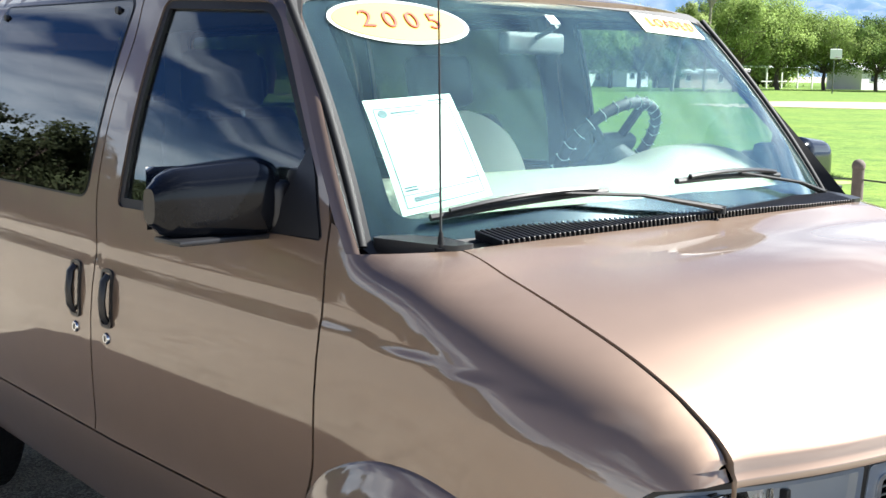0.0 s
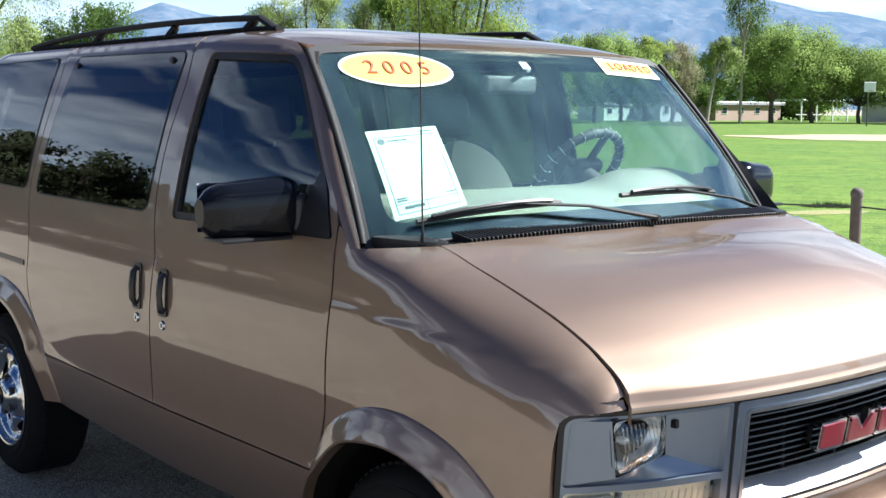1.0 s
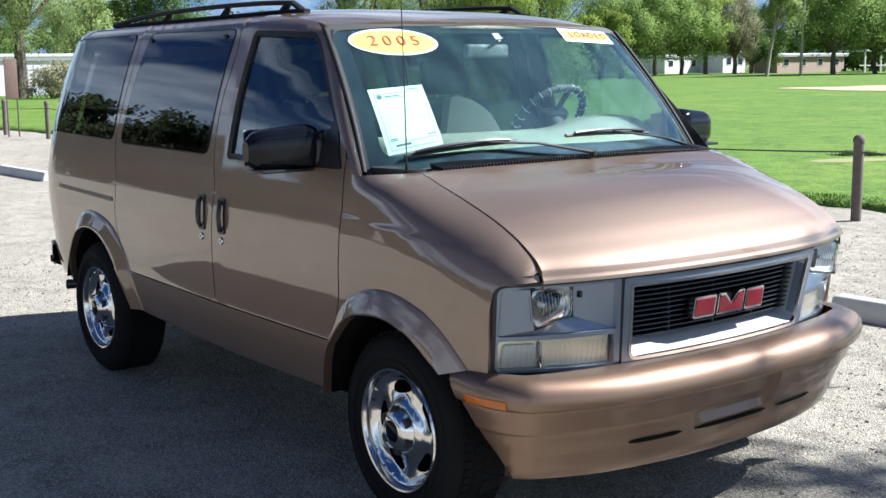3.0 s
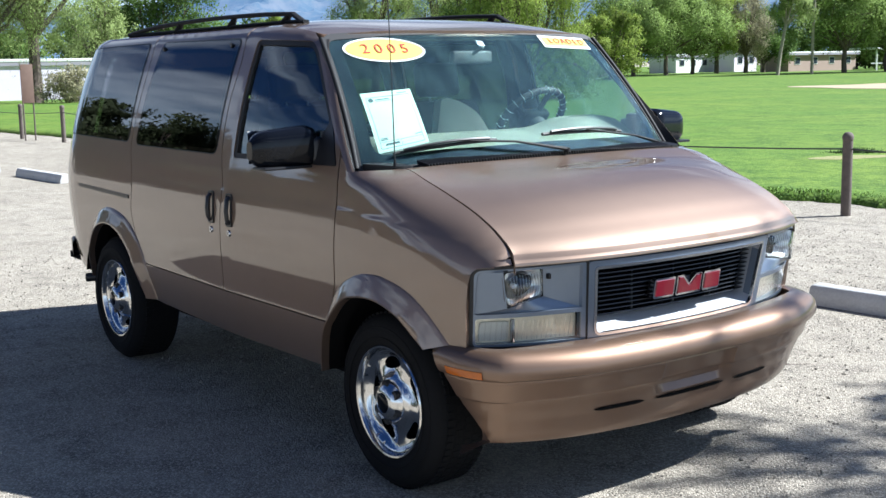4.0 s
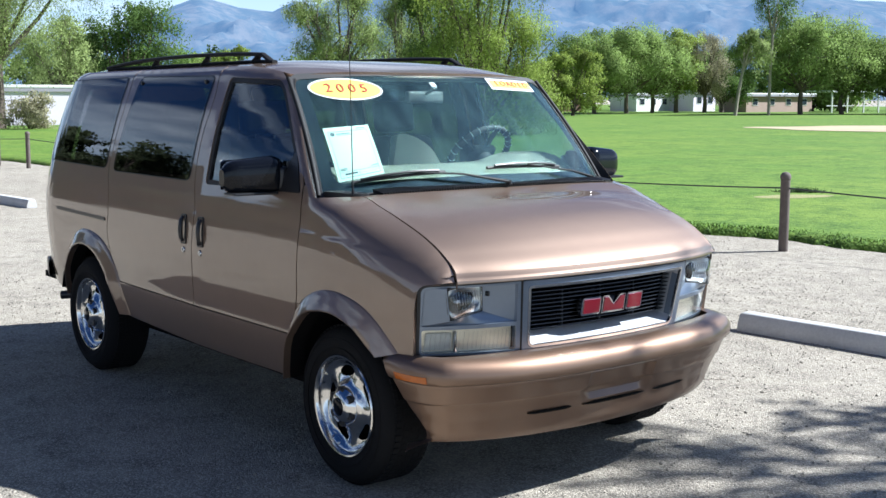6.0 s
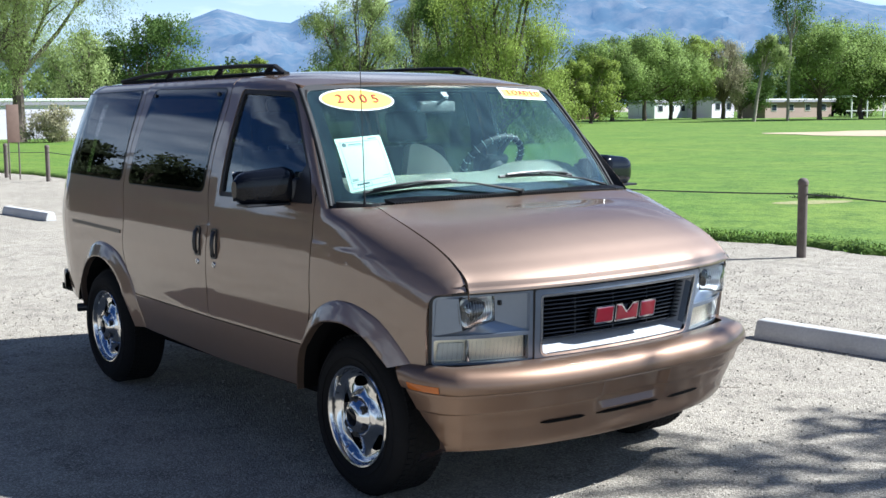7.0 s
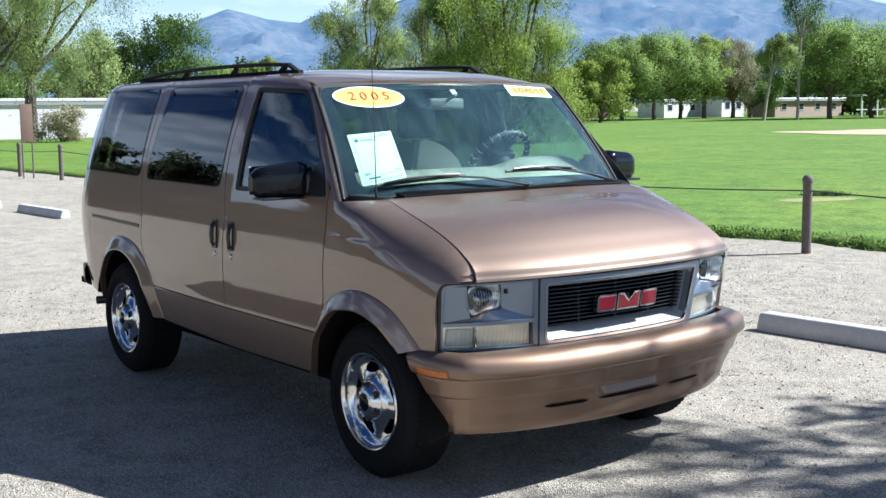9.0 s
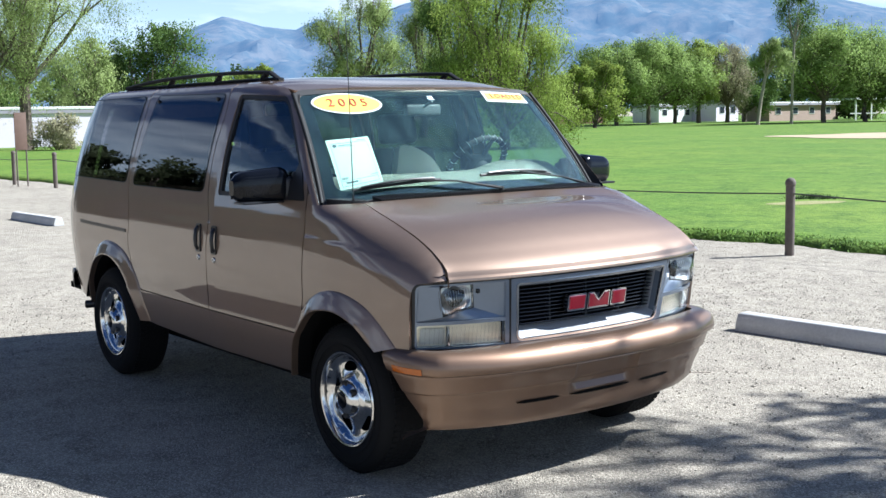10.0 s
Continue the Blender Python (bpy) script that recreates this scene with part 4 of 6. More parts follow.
# ---- wheels ----
def wheel_at(x0, y0, z0, sgn, turn, spin):
    w = new("wheel")
    w.parent = van
    w["label"] = "black tyre on a five-spoke chrome wheel"
    # built at the origin facing -y, then placed
    m = Matrix.Translation((x0, y0, z0)) @ Matrix.Rotation(radians(turn), 4, "Z") @ (Matrix.Identity(4) if sgn < 0 else Matrix.Rotation(math.pi, 4, "Z")) @ Matrix.Rotation(radians(spin), 4, "Y")
    prof_t = [(.222, -.004), (.226, -.022), (.245, -.034), (.275, -.040), (.305, -.036), (.325, -.024), (.338, -.006), (.346, .012), (.350, .03), (.351, .06), (.3515, .11), (.351, .16), (.350, .185), (.340, .205), (.315, .22), (.27, .225), (.222, .21)]
    tyre = lathe(prof_t, 72)
    tread = []
    for k in range(72):
        a = 2 * math.pi * k / 72
        for yb, off in ((.022, 0), (.062, .5), (.102, 0), (.142, .5), (.178, 0)):
            tread.append((a + off * 2 * math.pi / 72, yb))
    bmesh.ops.transform(tyre, matrix=m, verts=tyre.verts)
    ty = part("tyre", tyre, tyre_mat, w)
    bm = bmesh.new()
    for a, yb in tread:
        add_box(bm, (-.010, yb - .015, .346), (.010, yb + .015, .3535), m=m @ Matrix.Rotation(a, 4, "Y"))
    part("tread", bm, tyre_mat, ty, smooth=False)
    bm = bmesh.new()
    for r in (.258, .300):
        ring = [(r * math.cos(q), -.0395 if r < .28 else -.0375, r * math.sin(q)) for q in np.linspace(0, 2 * math.pi, 65)]
        add_tube(bm, ring, .0022, 5, caps=False)
    bmesh.ops.transform(bm, matrix=m, verts=bm.verts)
    part("sidewall_ring", bm, tyre_mat, ty)
    barrel = lathe([(.226, -.024), (.222, -.030), (.215, -.028), (.207, -.012), (.200, .03), (.192, .10), (.19, .20)], 64)
    bmesh.ops.transform(barrel, matrix=m, verts=barrel.verts)
    rim_ob = part("rim", barrel, alloy, w, "polished chrome rim")

    def dish(u, v):
        r = math.hypot(u, v)
        depth = float(np.interp(r, [0, .05, .085, .11, .15, .185, .203], [-.018, -.018, -.012, .004, .012, .010, -.006]))
        a = math.atan2(v, u)
        spoke = .5 + .5 * math.cos(5 * (a - math.pi / 2))
        return (u, depth + .014 * (1 - spoke) * ease(.09, .13, r) * (1 - ease(.17, .20, r)), v)

    holes = []
    for k in range(5):
        c = math.pi / 2 + math.pi / 5 + 2 * math.pi * k / 5
        loop = []
        for q in np.linspace(0, 2 * math.pi, 24, endpoint=False):
            rr = .150 + .024 * math.sin(q) * (1 + .2 * math.cos(q))
            aa = c + .36 * math.cos(q)
            loop.append((rr * math.cos(aa), rr * math.sin(aa)))
        holes.append(loop)
    circ = [(.2035 * math.cos(q), .2035 * math.sin(q)) for q in np.linspace(0, 2 * math.pi, 72, endpoint=False)]
    face = panel("spokes", circ, dish, alloy, rim_ob, (0, -1, 0), holes=holes, thick=-.0 + .03, step=.012, edge=.012)
    face.data.transform(m)
    back_disc = lathe([(0, .075), (.19, .075)], 40)
    bmesh.ops.transform(back_disc, matrix=m, verts=back_disc.verts)
    part("brake_disc", back_disc, paint_dark, rim_ob)
    hub = lathe([(0, -.053), (.033, -.053), (.037, -.050), (.037, -.042)], 32)
    bmesh.ops.transform(hub, matrix=m, verts=hub.verts)
    part("cap_centre", hub, black_gloss, rim_ob, "dark centre disc")
    ring = lathe([(.0375, -.046), (.041, -.051), (.050, -.049), (.064, -.040), (.080, -.024), (.088, -.008), (.090, .004)], 40)
    bmesh.ops.transform(ring, matrix=m, verts=ring.verts)
    part("hub_cap", ring, alloy, rim_ob)
    for k in range(6):
        a = 2 * math.pi * k / 6
        nut = lathe([(0, -.030), (.006, -.030), (.009, -.027), (.009, -.012)], 6)
        bmesh.ops.transform(nut, matrix=m @ Matrix.Translation((.071 * math.cos(a), 0, .071 * math.sin(a))), verts=nut.verts)
        part("lug_nut", nut, alloy, rim_ob)
        pocket = lathe([(0, -.0345), (.017, -.0375), (.0185, -.034), (.0185, -.016)], 16)
        bmesh.ops.transform(pocket, matrix=m @ Matrix.Translation((.071 * math.cos(a), 0, .071 * math.sin(a))), verts=pocket.verts)
        part("nut_pocket", pocket, black_plastic, rim_ob)
    return w


wheel_at(0, -.895, .352, -1, 0, 27)
wheel_at(0, .895, .352, 1, 0, 40)
wheel_at(-2.824, -.885, .352, -1, 0, -22)
wheel_at(-2.824, .885, .352, 1, 0, 5)


# ---- mirrors, wipers, antenna, roof rack ----
def door_mirror(sgn):
    mir = new("door_mirror")
    mir.parent = van
    fx, fy = (.13, .03) if sgn > 0 else (0, 0)
    mir["label"] = "black door mirror with a glossy shell"
    # shell: rounded box, deeper at the inner end, tapering outwards
    bm = bmesh.new()
    secs = []
    n = 28
    for t, yy in zip(np.linspace(0, 1, 12), np.linspace(.925, 1.185, 12)):
        endr = 1 - (max(0.0, t - .72) / .28) ** 2.6 * .5
        endl = 1 - (max(0.0, .12 - t) / .12) ** 2 * .14
        hz = (.088 - .014 * t) * endr * endl
        dx = (.080 - .030 * t) * endr * endl
        cz = 1.336 - .012 * t
        cx = -.535 - .03 * t + fx
        ring = []
        for q in np.linspace(0, 2 * math.pi, n, endpoint=False):
            c, s = math.cos(q), math.sin(q)
            px, pz = math.copysign(abs(c) ** .7, c), math.copysign(abs(s) ** .58, s)
            x = cx + dx * px if px > 0 else cx + .045 * px * endr
            ring.append(bm.verts.new((x, sgn * (yy + fy), cz + hz * pz)))
        secs.append(ring)
    for a, b in zip(secs, secs[1:]):
        for k in range(n):
            bm.faces.new((a[k], a[(k + 1) % n], b[(k + 1) % n], b[k]))
    bm.faces.new(secs[0])
    bm.faces.new(secs[-1])
    part("mirror_shell", bm, black_gloss, mir)
    arm = bmesh.new()
    add_box(arm, (-.545, .885, 1.264), (-.455, .945, 1.372), .022, 3)
    add_box(arm, (-.56, .875, 1.248), (-.38, .925, 1.30), .014, 2)
    add_box(arm, (-.48, .86, 1.262), (-.40, .905, 1.40), .02, 2)
    for v in arm.verts:
        v.co.y *= sgn
    part("mirror_arm", arm, black_plastic, mir)
    low = box((-.585 + fx, .935 + fy, 1.246), (-.475 + fx, 1.165 + fy, 1.258), .005, 2)
    for v in low.verts:
        v.co.y *= sgn
    part("mirror_base", low, black_plastic, mir)
    g = [(-.582 - .03 * t + fx, sgn * (y + fy), z) for t, y in ((0, .945), (1, 1.165)) for z in (1.268, 1.402)]
    raw("mirror_glass", [g[0], g[1], g[3], g[2]], [(0, 1, 2, 3)], mirror_mat, mir, "mirror glass", smooth=False)
    # black sail in the window's corner
    panel("mirror_sail", rounded([(-.300, 1.266), (-.47, 1.260), (-.455, 1.33), (-.405, 1.455), (-.362, 1.392)], .01), side_of(sgn, -.002), black_plastic, mir, (0, sgn, 0), thick=.025)


door_mirror(-1)
door_mirror(1)


def wiper(pivot, elbow, tip, blade_a, blade_b, name):
    w = new(name)
    w.parent = van
    w["label"] = "black windshield wiper"

    def on(y, z, h):
        return Vector((shield_x(y, z) + h * .8, y, z + h * .6))

    p, e, t = on(*pivot, .028), on(*elbow, .034), on(*tip, .026)
    part("wiper_arm", tube([p, p.lerp(e, .3), p.lerp(e, .7), e, t], [.014, .012, .010, .008, .007], 8, .6), rack_black, w)
    knob = bmesh.new()
    add_tube(knob, [p + Vector((0, 0, -.012)), p + Vector((0, 0, .006))], .014, 12)
    part("pivot_cap", knob, rack_black, w)
    pts = [on(blade_a[0] + (blade_b[0] - blade_a[0]) * k, blade_a[1] + (blade_b[1] - blade_a[1]) * k + .006 * math.sin(math.pi * k), .012) for k in np.linspace(0, 1, 13)]
    part("blade_rubber", tube(pts, .008, 6), rubber, w)
    bridge = [pt + Vector((.010 * math.sin(math.pi * i / 12) ** .6 + .004, 0, .012 * math.sin(math.pi * i / 12) ** .6 + .004)) for i, pt in enumerate(pts)]
    part("blade_frame", tube(bridge[1:-1], .0065, 6), black_plastic, w)


wiper((.050, 1.272), (-.20, 1.312), (-.45, 1.332), (-.735, 1.298), (-.27, 1.335), "wiper")
wiper((.745, 1.262), (.56, 1.298), (.25, 1.345), (-.02, 1.345), (.50, 1.332), "wiper")

ant = new("antenna")
ant.parent = van
part("antenna_base", lathe([(0, .03), (.004, .03), (.006, .015), (.008, 0), (.013, -.002), (.013, -.012)], 16), rack_black, ant).matrix_basis = Matrix.Translation((-.085, -.800, 1.262)) @ Matrix.Rotation(radians(90), 4, "X")
part("antenna_mast", tube([(-.085, -.800, 1.28), (-.095, -.800, 1.6), (-.115, -.800, 2.12)], [.0026, .0022, .0016], 6), rubber, ant)

for sgn in (-1, 1):
    rail = new("roof_rack_rail")
    rail.parent = van
    rail["label"] = "black roof rack side rail"
    y = .615
    part("rail_bar", tube(spline([(-3.12, sgn * y, 1.866), (-2.85, sgn * y, 1.888), (-2.5, sgn * y, 1.905), (-2.0, sgn * y, 1.914), (-1.5, sgn * y, 1.912), (-1.20, sgn * y, 1.903), (-1.155, sgn * y, 1.896), (-1.07, sgn * y, 1.860)], 6), .019, 10, .6), rack_black, rail)
    part("rail_base", tube([(x, sgn * y, roof_z(x, y) + .006) for x in np.linspace(-3.12, -1.05, 14)], .018, 8, .5), rack_black, rail)
    for x in (-2.42, -1.78, -1.22):
        part("rail_foot", tube([(x - .035, sgn * y, roof_z(x, y)), (x + .02, sgn * y, 1.902)], [.024, .016], 8, .7), rack_black, rail)

# ---- inside the van ----
dash = new("dashboard")
dash.parent = van
dash["label"] = "grey-beige dashboard with vents"
rows = []
for u, dz in ((0, -.02), (.06, .01), (.25, .05), (.5, .092), (.7, .115), (.85, .122), (.95, .105), (1.0, .05), (1.02, -.12), (.9, -.35)):
    row = []
    for y in np.linspace(-.80, .80, 41):
        xf, xr = shield_x(y, 1.25) - .025, -.60
        hump = .045 * math.exp(-((y - .58) / .26) ** 4) * ease(.25, .75, u) * (1 if u < 1.01 else 0)
        row.append((xf + (xr - xf) * u, y, 1.232 + dz + hump))
    rows.append(row)
strip("dash_top", rows, dash_mat, dash)
for k in range(9):
    part("defrost_slot", box((-.0035, -.20, -.002), (.0035, .20, .003), .001, 1, Matrix.Translation((-.13 - .014 * k, .10, 1.262 + .0042 * k)) @ Matrix.Rotation(radians(16), 4, "Y")), trim_in, dash, smooth=False)
part("glove_panel", box((-.68, -.75, .80), (-.62, .75, 1.06), .02), dash_mat, dash)

sw = new("steering_wheel")
sw.parent = van
sw["label"] = "dark steering wheel with a laced cover"
mw = Matrix.Translation((-.74, .47, 1.377)) @ Matrix.Rotation(radians(-52), 4, "Y")
ring = [mw @ Vector((.185 * math.cos(a), .185 * math.sin(a), 0)) for a in np.linspace(0, 2 * math.pi, 49)]
part("wheel_rim", add_tube(bmesh.new(), ring, .017, 10, caps=False), trim_in, sw)
for k in range(26):
    a = 2 * math.pi * k / 26
    part("cover_lacing", box((-.0009, -.0172, -.0172), (.0009, .0172, .0172), .0008, 1, mw @ Matrix.Translation((.185 * math.cos(a), .185 * math.sin(a), 0)) @ Matrix.Rotation(a + math.pi / 2, 4, "Z")), white_paper, sw)
part("wheel_hub", box((-.07, -.075, -.04), (.07, .075, .012), .025, 3, mw), trim_in, sw)
for a in (radians(10), radians(170), radians(-55), radians(235)):
    part("wheel_spoke", tube([mw @ Vector((.05 * math.cos(a), .05 * math.sin(a), -.01)), mw @ Vector((.18 * math.cos(a), .18 * math.sin(a), 0))], .014, 8), trim_in, sw)
part("steering_column", tube([mw @ Vector((0, 0, -.02)), (-.55, .47, 1.25)], [.05, .06], 12), trim_in, sw)


def seat_at(x, y, width, mat, back_mat):
    s = new("seat")
    s.parent = van
    s["label"] = "cloth van seat with a headrest"
    part("seat_cushion", box((x - .05, y - width / 2, .72), (x + .48, y + width / 2, .88), .06, 4), mat, s)
    tilt = Matrix.Translation((x, y, .82)) @ Matrix.Rotation(radians(-12), 4, "Y")
    bm = bmesh.new()
    add_box(bm, (-.11, -width / 2, 0), (.02, width / 2, .66), .055, 4)
    for v in bm.verts:
        k = max(0.0, (v.co.z - .3) / .36)
        v.co.y *= 1 - .22 * k * k
        v.co.x += .03 * (abs(v.co.y) / (width / 2)) ** 2
    bmesh.ops.transform(bm, matrix=tilt, verts=bm.verts)
    part("backrest", bm, back_mat, s)
    for py in (-.06, .06):
        part("headrest_post", tube([tilt @ Vector((-.045, py, .62)), tilt @ Vector((-.045, py, .74))], .007, 6), chrome_dull, s)
    bm = bmesh.new()
    add_box(bm, (-.09, -.13, .69), (.0, .13, .87), .04, 4)
    bmesh.ops.transform(bm, matrix=tilt, verts=bm.verts)
    part("headrest", bm, mat, s)
    return s


seat_at(-1.28, .44, .52, seat_mat, seat_mat)
seat_at(-1.28, -.44, .52, seat_mat, seat_mat)
for x in (-2.15, -2.95):
    for y in (-.45, .15):
        seat_at(x, y, .55, seat_mat, seat_mat)
pad = rounded([(.16, 1.08), (.245, 1.475), (.275, 1.487), (.36, 1.464), (.47, 1.405), (.555, 1.30), (.60, 1.08)], [.02, .02, .02, .05, .06, .06, .02])
panel("seat_cover", pad, lambda y, z: (-1.17 - .12 * (z - 1.1) + .05 * (1 - ((y - .38) / .24) ** 2), y, z), seat_tan, van, (1, 0, 0), thick=.09, label="tan cloth seat shoulder")
part("cabin_floor", box((-3.8, -.80, .50), (-.62, .80, .53)), trim_in, van)
part("engine_cover", box((-1.0, -.26, .53), (-.62, .26, .98), .05, 3), dash_mat, van)
mirror_in = new("rear_view_mirror")
mirror_in.parent = van
part("mirror_stem", tube([(shield_x(0, 1.73) - .012, .0, 1.73), (-.60, .0, 1.70)], .008, 8), trim_in, mirror_in)
part("mirror_body", box((-.635, -.115, 1.655), (-.60, .115, 1.715), .015, 3), trim_in, mirror_in)
part("stem_pad", box((-.02, -.02, -.004), (.02, .02, .004), .003, 1, Matrix.Translation((shield_x(0, 1.745) - .012, 0, 1.745)) @ Matrix.Rotation(radians(42), 4, "Y")), chrome_dull, mirror_in)
# belts hanging from the pillars
for sgn in (-1, 1):
    part("seat_belt", tube([(-1.24, sgn * .74, 1.70), (-1.22, sgn * .76, 1.3), (-1.25, sgn * .78, .8)], .022, 6, .08), trim_in, van)

# ---- stickers and the form in the windshield ----
def on_shield(u, v, c, lift):
    """A plane tangent to the windshield at c = (y, z): u along the width, v up the slope."""
    y0, z0 = c
    p = Vector((shield_x(y0, z0), y0, z0))
    e = .01
    du = (Vector((shield_x(y0 + e, z0), y0 + e, z0)) - p).normalized()
    dv = (Vector((shield_x(y0, z0 + e), y0, z0 + e)) - p).normalized()
    n = du.cross(dv).normalized()
    dv = n.cross(du)
    m = Matrix((du, dv, n)).transposed().to_4x4()
    m.translation = p + n * lift
    return m


oval = [(-.525 + .194 * math.cos(q), 1.7235 + .0525 * math.sin(q)) for q in np.linspace(0, 2 * math.pi, 48, endpoint=False)]
inner = [(-.525 + .183 * math.cos(q), 1.7235 + .0455 * math.sin(q)) for q in np.linspace(0, 2 * math.pi, 48, endpoint=False)]
st = panel("year_sticker", oval, shield(.002), white_paper, van, (1, 0, .8), thick=.001, lift=.001, label="oval yellow and white year sticker")
panel("sticker_field", inner, shield(.002), yellow_paper, st, (1, 0, .8), thick=.001, lift=.0025)
for k, ch in enumerate("2005"):
    letters("sticker_digit", ch, .080, ink_red, st, on_shield(0, 0, (-.525 + .062 * (k - 1.5), 1.7235), .0065))
loaded = panel("word_sticker", rounded([(.385, 1.787), (.70, 1.772), (.715, 1.716), (.385, 1.729)], .004), shield(.002), white_paper, van, (1, 0, .8), thick=.001, lift=.001, label="white sticker with orange capitals")
panel("sticker_field", [(.40, 1.776), (.70, 1.763), (.705, 1.728), (.40, 1.738)], shield(.002), yellow_paper, loaded, (1, 0, .8), thick=.0008, lift=.0022)
for k, ch in enumerate("LOADED"):
    letters("sticker_letter", ch, .052, ink_red, loaded, on_shield(0, 0, (.555 + .043 * (k - 2.5), 1.7515 - .0018 * (k - 2.5)), .0065))

form = thing("price_form", "white printed form with a dark border, taped inside the windshield", "paper form")
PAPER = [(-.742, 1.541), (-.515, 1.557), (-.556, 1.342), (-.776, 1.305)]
panel("sheet", PAPER, shield(-.010), dimmed_form_paper, form, (1, 0, .8), thick=.0008)


def pq(a, b):
    """A place on the sheet: a across, b down, from 0 to 1."""
    t, s = [np.array(p) for p in PAPER], (a, b)
    top, bot = t[0] + (t[1] - t[0]) * a, t[3] + (t[2] - t[3]) * a
    return tuple(top + (bot - top) * b)


def bar(a0, a1, b0, b1, mat=ink, name="print_bar"):
    panel(name, [pq(a0, b0), pq(a1, b0), pq(a1, b1), pq(a0, b1)], shield(-.010), mat, form, (1, 0, .8), thick=.0006, lift=.0012, edge=.1, step=.2)


for e in ((.07, .93, .085, .093), (.07, .93, .945, .953), (.07, .077, .085, .953), (.923, .93, .085, .953), (.07, .93, .84, .846), (.48, .486, .84, .95)):
    bar(*e)
disc = [pq(.155 + .05 * math.cos(q), .135 + .035 * math.sin(q)) for q in np.linspace(0, 2 * math.pi, 20, endpoint=False)]
panel("print_seal", disc, shield(-.010), ink, form, (1, 0, .8), thick=.0006, lift=.0012)
bar(.24, .52, .125, .142)
bar(.24, .60, .158, .164)
bar(.70, .90, .045, .06)
faint = material("faint_print", (0.42, 0.50, 0.50), 0.8, 0, 30, 0.1)
for k in range(9):
    bar(.14, .84 - .12 * (k % 3), .22 + .05 * k, .224 + .05 * k, faint)
bar(.10, .24, .775, .79)
bar(.10, .24, .80, .815)
bar(.77, .92, .795, .81)
bar(.17, .44, .87, .905)
bar(.55, .85, .875, .882, faint)
bar(.55, .80, .91, .917, faint)

# ---- the lot ----
def tilted_line(x):
    """The row of stops, posts and lawn edge runs a little askew to the van."""
    return .055 * (x + 3.7)


def zone_material(name, base, second, third, scale, bump_scale, bump, rough=.9, fleck=(.5, .5, .5), fleck_amount=.25, grain=0.0, grain_scale=9.0):
    m = bpy.data.materials.new(name)
    m.use_nodes = True
    t = m.node_tree
    b = t.nodes["Principled BSDF"]
    b.inputs["Roughness"].default_value = rough
    b.inputs["Specular IOR Level"].default_value = .3
    co = t.nodes.new("ShaderNodeTexCoord")

    def tex(s, d, rough_n=.6):
        n = t.nodes.new("ShaderNodeTexNoise")
        n.inputs["Scale"].default_value, n.inputs["Detail"].default_value, n.inputs["Roughness"].default_value = s, d, rough_n
        t.links.new(co.outputs["Object"], n.inputs["Vector"])
        return n

    def mix(fac, a, c):
        n = t.nodes.new("ShaderNodeMix")
        n.data_type = "RGBA"
        t.links.new(fac, n.inputs["Factor"])
        for s, v in (("A", a), ("B", c)):
            if isinstance(v, tuple):
                n.inputs[s].default_value = (*v, 1)
            else:
                t.links.new(v, n.inputs[s])
        return n.outputs["Result"]

    def rampf(src, lo, hi):
        n = t.nodes.new("ShaderNodeMapRange")
        t.links.new(src, n.inputs[0])
        n.inputs[1].default_value, n.inputs[2].default_value = lo, hi
        return n.outputs[0]

    c1 = mix(rampf(tex(scale, 5).outputs["Fac"], .38, .62), base, second)
    c2 = mix(rampf(tex(scale * 7, 6).outputs["Fac"], .45, .75), c1, third)
    if grain:
        g = t.nodes.new("ShaderNodeMath")
        g.operation = "MULTIPLY"
        t.links.new(rampf(tex(grain_scale, 4, .7).outputs["Fac"], .48, .66), g.inputs[0])
        g.inputs[1].default_value = grain
        c2 = mix(g.outputs[0], c2, third)
    v = t.nodes.new("ShaderNodeTexVoronoi")
    v.inputs["Scale"].default_value = bump_scale
    t.links.new(co.outputs["Object"], v.inputs["Vector"])
    grey = t.nodes.new("ShaderNodeSeparateColor")
    t.links.new(v.outputs["Color"], grey.inputs[0])
    f = t.nodes.new("ShaderNodeMath")
    f.operation = "MULTIPLY"
    t.links.new(rampf(grey.outputs[0], .4, 1.0), f.inputs[0])
    f.inputs[1].default_value = fleck_amount
    c3 = mix(f.outputs[0], c2, fleck)
    t.links.new(c3, b.inputs["Base Color"])
    bn = t.nodes.new("ShaderNodeBump")
    bn.inputs["Strength"].default_value, bn.inputs["Distance"].default_value = bump, .012
    s = t.nodes.new("ShaderNodeMath")
    s.operation = "SUBTRACT"
    s.inputs[0].default_value = 1.0
    t.links.new(v.outputs["Distance"], s.inputs[1])
    t.links.new(s.outputs[0], bn.inputs["Height"])
    t.links.new(bn.outputs[0], b.inputs["Normal"])
    return m


gravel_mat = zone_material("gravel_ground", (.285, .252, .203), (.375, .335, .272), (.140, .125, .103), .55, 120, .7, fleck=(.66, .59, .48), fleck_amount=.75, grain=.5, grain_scale=14.0)
grass_mat = zone_material("lawn_grass", (.085, .172, .020), (.150, .222, .030), (.034, .088, .010), .22, 22, .9, fleck=(.21, .31, .05), fleck_amount=.55, grain=.6, grain_scale=6.0)
dirt_mat = zone_material("infield_dirt", (.44, .35, .23), (.50, .41, .28), (.38, .30, .19), .2, 40, .4, fleck=(.55, .45, .34), fleck_amount=.2)

dry_mat = zone_material("dry_grass", (.30, .28, .12), (.34, .31, .15), (.14, .19, .045), 2.5, 30, .6, fleck=(.38, .34, .19), fleck_amount=.5, grain=.6)

